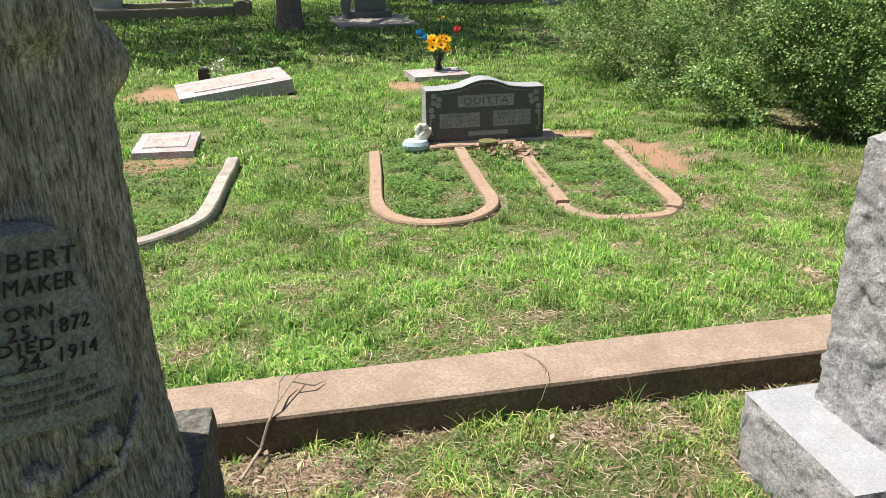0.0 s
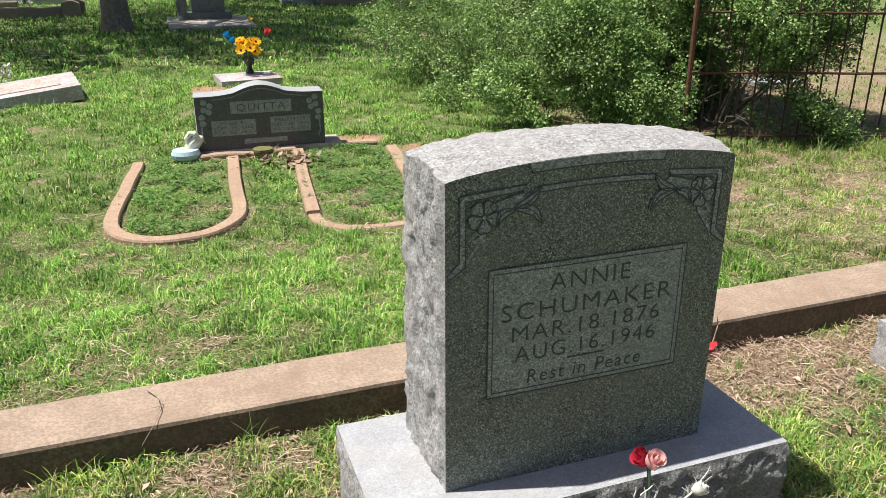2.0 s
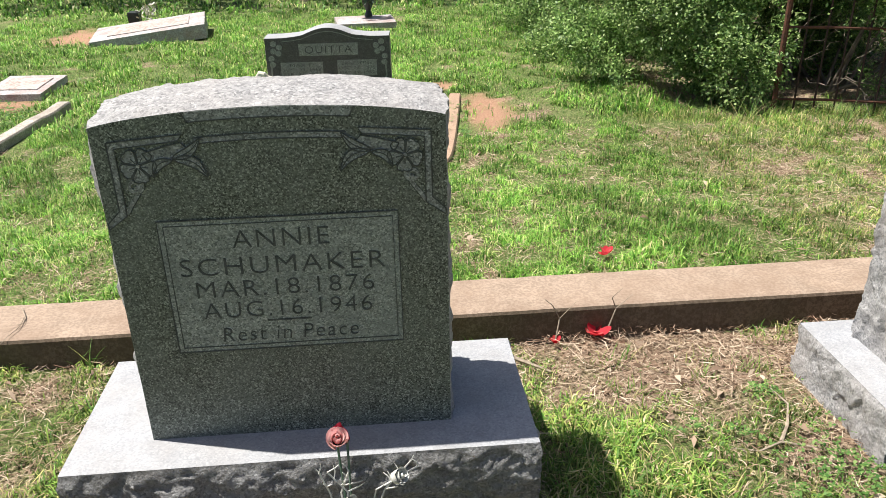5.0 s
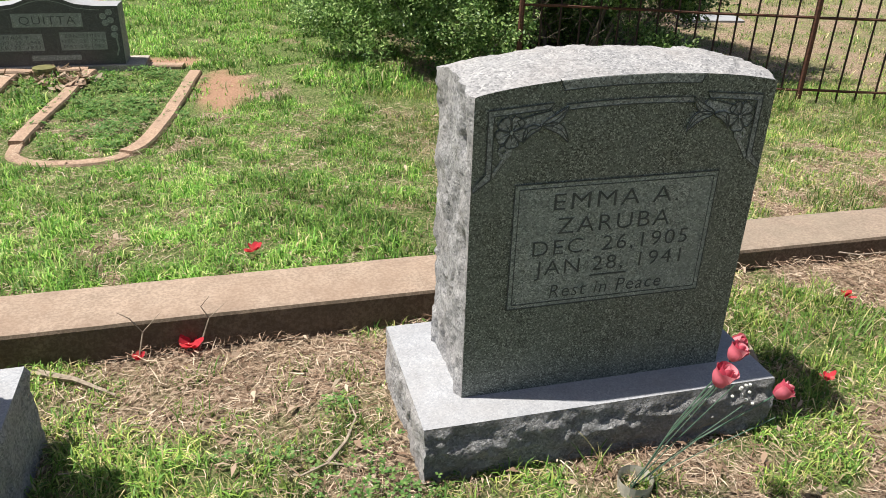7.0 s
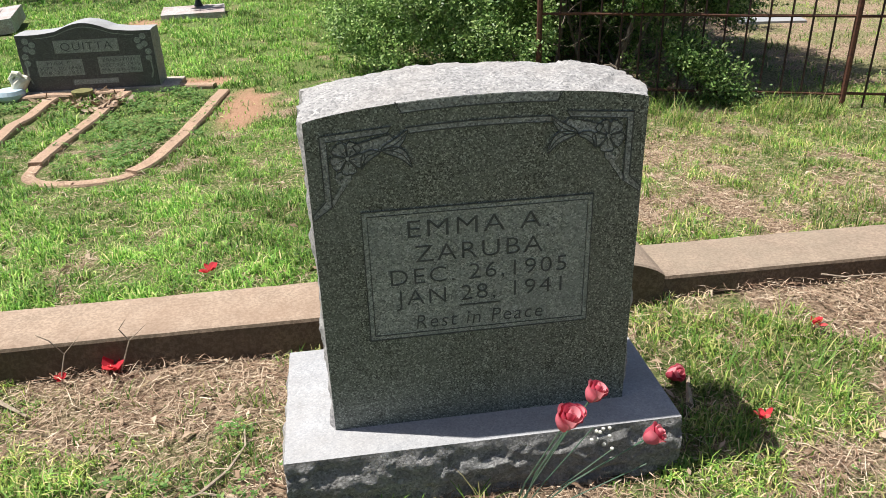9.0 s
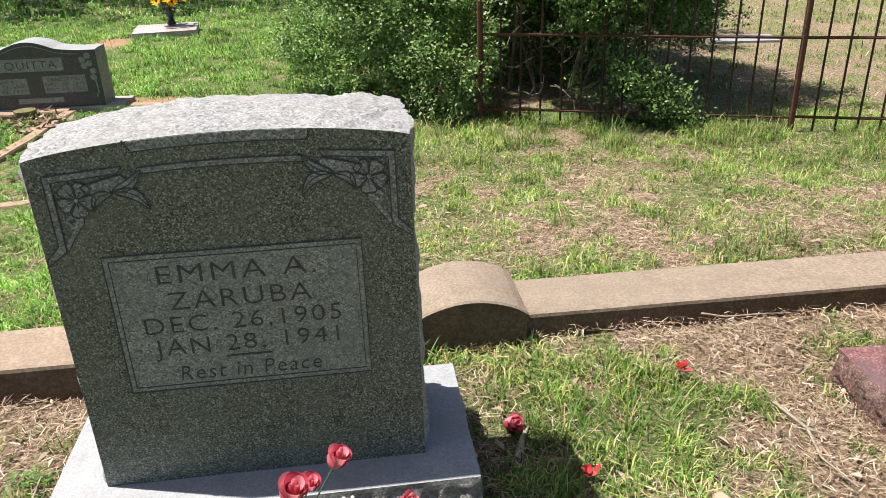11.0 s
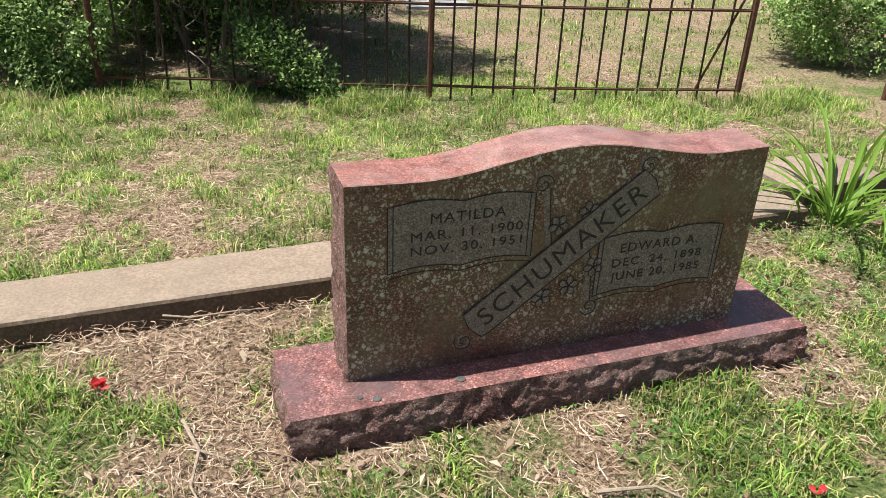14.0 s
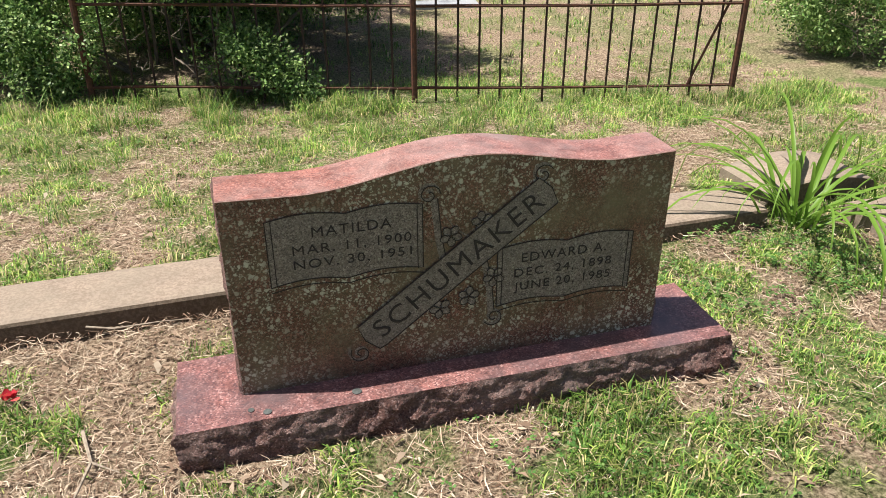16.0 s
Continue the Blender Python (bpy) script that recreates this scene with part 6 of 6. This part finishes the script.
def fallen_leaves(count, seed):
    rng = np.random.default_rng(seed)
    x, y = rng.uniform(-1, 9.5, count * 4), rng.uniform(1.0, 4.8, count * 4)
    keep = (rng.random(len(x)) < np.clip(1.1 - cover(x, y), 0.1, 1)) & free(x, y)
    x, y = x[keep][:count], y[keep][:count]
    n = len(x)
    a = rng.uniform(0, math.tau, n)
    size = (0.012 + 0.045 * rng.random(n) ** 3)[:, None]
    d = np.stack([np.cos(a), np.sin(a), rng.normal(0, 0.3, n)], 1)
    s2 = np.stack([-np.sin(a), np.cos(a), rng.normal(0, 0.5, n)], 1) * rng.uniform(0.2, 0.45, n)[:, None]
    p = np.stack([x, y, ground_z(x, y) + rng.uniform(0.006, 0.028, n)], 1)
    lift = np.array([0, 0, 1.0]) * rng.uniform(0, 0.25, n)[:, None] * size
    v = np.stack([p - d * size / 2, p - s2 * size / 2 + lift, p + s2 * size / 2 + lift, p + d * size / 2], 1).reshape(-1, 3)
    i = np.arange(0, n * 4, 4)
    tagged(mesh_arrays("fallen_leaves", v, np.concatenate([np.stack([i, i + 2, i + 1], 1), np.stack([i + 1, i + 2, i + 3], 1)]), DRY_LEAF), "small dry brown leaves scattered in the grass", "fallen leaves", kind="stuff")


def clover(count, seed):
    """Low three-leaved weeds in the edged graves and by the stones."""
    rng = np.random.default_rng(seed)
    xs, ys = [], []
    for cx, cy, rx, ry, k in ((0.95, 5.4, 0.42, 1.0, 0.2), (2.2, 5.4, 0.5, 1.15, 0.25), (-1.4, 5.5, 0.9, 1.1, 0.2), (7.6, 1.9, 0.45, 0.35, 0.05), (8.1, 1.7, 0.6, 0.5, 0.03), (6.3, 1.2, 0.8, 0.3, 0.008), (3.2, 1.35, 0.2, 0.3, 0.015), (0.2, 1.8, 0.55, 0.25, 0.02), (1.6, 5.3, 0.25, 0.9, 0.05), (2.95, 1.5, 0.16, 0.12, 0.005), (3.27, 1.33, 0.12, 0.16, 0.006), (2.6, 1.4, 0.3, 0.2, 0.008), (3.2, 1.75, 0.06, 0.05, 0.002), (6.55, 1.25, 0.35, 0.16, 0.006), (7.25, 1.3, 0.45, 0.3, 0.006)):
        m = int(count * k)
        r = np.sqrt(rng.random(m))
        a = rng.uniform(0, math.tau, m)
        xs.append(cx + rx * r * np.cos(a)), ys.append(cy + ry * r * np.sin(a))
    m = int(count * 0.05)
    xs.append(rng.uniform(-1, 9, m)), ys.append(rng.uniform(0.3, 5.0, m))
    x, y = np.concatenate(xs), np.concatenate(ys)
    keep = free(x, y) & (vnoise(x, y, 0.16, 41) > 0.42)
    x, y = x[keep], y[keep]
    keep = edge_free(x, y)
    x, y = x[keep], y[keep]
    n = len(x)
    c = np.stack([x, y, ground_z(x, y) + rng.uniform(0.012, 0.055, n)], 1)
    a0 = rng.uniform(0, math.tau, n)
    size = (rng.uniform(0.008, 0.018, n) * np.where(y > 3, 1.0, 0.68))[:, None]
    vs, ts, base = [], [], 0
    for k in range(3):
        a = a0 + k * math.tau / 3
        d = np.stack([np.cos(a), np.sin(a), rng.normal(0.1, 0.25, n)], 1)
        s2 = np.stack([-np.sin(a), np.cos(a), rng.normal(0, 0.25, n)], 1) * 0.5
        v = np.stack([c, c + (d * 0.7 + s2) * size, c + d * 1.15 * size, c + (d * 0.7 - s2) * size], 1).reshape(-1, 3)
        i = np.arange(0, n * 4, 4) + base
        vs.append(v), ts.append(np.concatenate([np.stack([i, i + 1, i + 2], 1), np.stack([i, i + 2, i + 3], 1)]))
        base += n * 4
    tagged(mesh_arrays("clover", np.concatenate(vs), np.concatenate(ts), CLOVER), "low green clover weeds in the edged graves", "weeds", kind="stuff")


def small_pot():
    s = thing("flower_pot", "small olive-green pot among brown leaves at the stone's foot", "flower pot", (1.62, 6.22, gz(1.62, 6.22)))
    bm = bmesh.new()
    tube(bm, [(0, 0, -0.02), (0, 0, 0.06), (0, 0, 0.075)], [0.06, 0.075, 0.07], 16)
    part("pot", bm, plain("olive plastic", (0.16, 0.15, 0.05), 0.5), s)
    bm = bmesh.new()
    tube(bm, [(0, 0, 0.07), (0, 0, 0.09)], [0.08, 0.08], 16)
    part("rim", bm, plain("olive plastic rim", (0.19, 0.18, 0.07), 0.5), s)


small_pot()


def leaf_heap(x, y, rx, ry, count, seed):
    rng = np.random.default_rng(seed)
    bm = bmesh.new()
    for k in range(count):
        p = Vector((rng.normal(0, rx), rng.normal(0, ry), 0.01 + 0.03 * rng.random()))
        way = Vector((rng.normal(), rng.normal(), rng.normal() * 0.3)).normalized()
        petal(bm, p, way, Vector((rng.normal() * 0.4, rng.normal() * 0.4, 1)).normalized(), 0.05 + 0.03 * rng.random(), 0.03, 0.3)
    o = part("fallen_leaves", bm, DRY_LEAF)
    o.location = (x, y, gz(x, y))
    tagged(o, "heap of curled brown leaves between the edged graves", "fallen leaves", kind="stuff")


leaf_heap(1.68, 6.12, 0.14, 0.1, 90, 3)
leaf_heap(1.85, 5.95, 0.08, 0.14, 40, 4)


def far_flowers(label, x, y, mat, seed, z=0.0):
    rng = np.random.default_rng(seed)
    s = thing("flower_bunch", label, "artificial flowers", (x, y, gz(x, y) + z), group="far flowers")
    stem(s, [(0, 0, -0.05), (0, 0, 0.2)], 0.01)
    for k in range(6):
        p = Vector((rng.normal(0, 0.1), rng.normal(0, 0.08), 0.2 + rng.normal(0, 0.05)))
        stem(s, [(0, 0, 0.05), p], 0.006)
        rose(s, p, (rng.normal(0, 0.4), -0.5, 1), 0.07, mat, False, "silk_bloom")


far_flowers("red silk flowers before a pale stone", 7.75, 24.9, PETAL_RED, 3, 0.1)
far_flowers("red silk flowers on a brown pedestal", 8.1, 22.75, PETAL_RED, 5, 0.0)
far_flowers("white silk flowers at a dark stone's foot", 4.75, 24.2, WHITE_SPRIG, 4)
far_flowers("white silk flowers at a dark stone's foot", 5.45, 24.2, WHITE_SPRIG, 6)
far_flowers("white silk flowers in a far kerbed plot", -2.4, 25.3, WHITE_SPRIG, 8)

grass("thin grass on the walked side of the plot", -3.0, 11.0, -3.0, 1.0, 700, 0.06, 0.005, 21, GRASS)
grass("short patchy green grass around the stones", -1.3, 9.2, 1.0, 2.3, 12500, 0.058, 0.0034, 1, GRASS)
grass("short green lawn behind the kerb", -1.8, 3.9, 2.3, 5.4, 10500, 0.058, 0.004, 2, LAWN)
grass("patchy half-dry grass before the fence", 3.9, 10.0, 2.3, 5.4, 7500, 0.056, 0.0036, 12, GRASS)
grass("green lawn round the edged graves", -2.8, 4.4, 5.4, 11.5, 3200, 0.066, 0.0072, 3, LAWN)
grass("thin dry grass beyond the fence", 4.4, 13.0, 5.4, 12.5, 900, 0.075, 0.0065, 13, GRASS)
grass("shaded green lawn under the trees", -7.0, 9.0, 11.5, 30.0, 330, 0.1, 0.021, 4, LAWN)
straw(-1.2, 9.6, 1.1, 5.1, 165000, 5)
fallen_leaves(4500, 6)
clover(17000, 7)
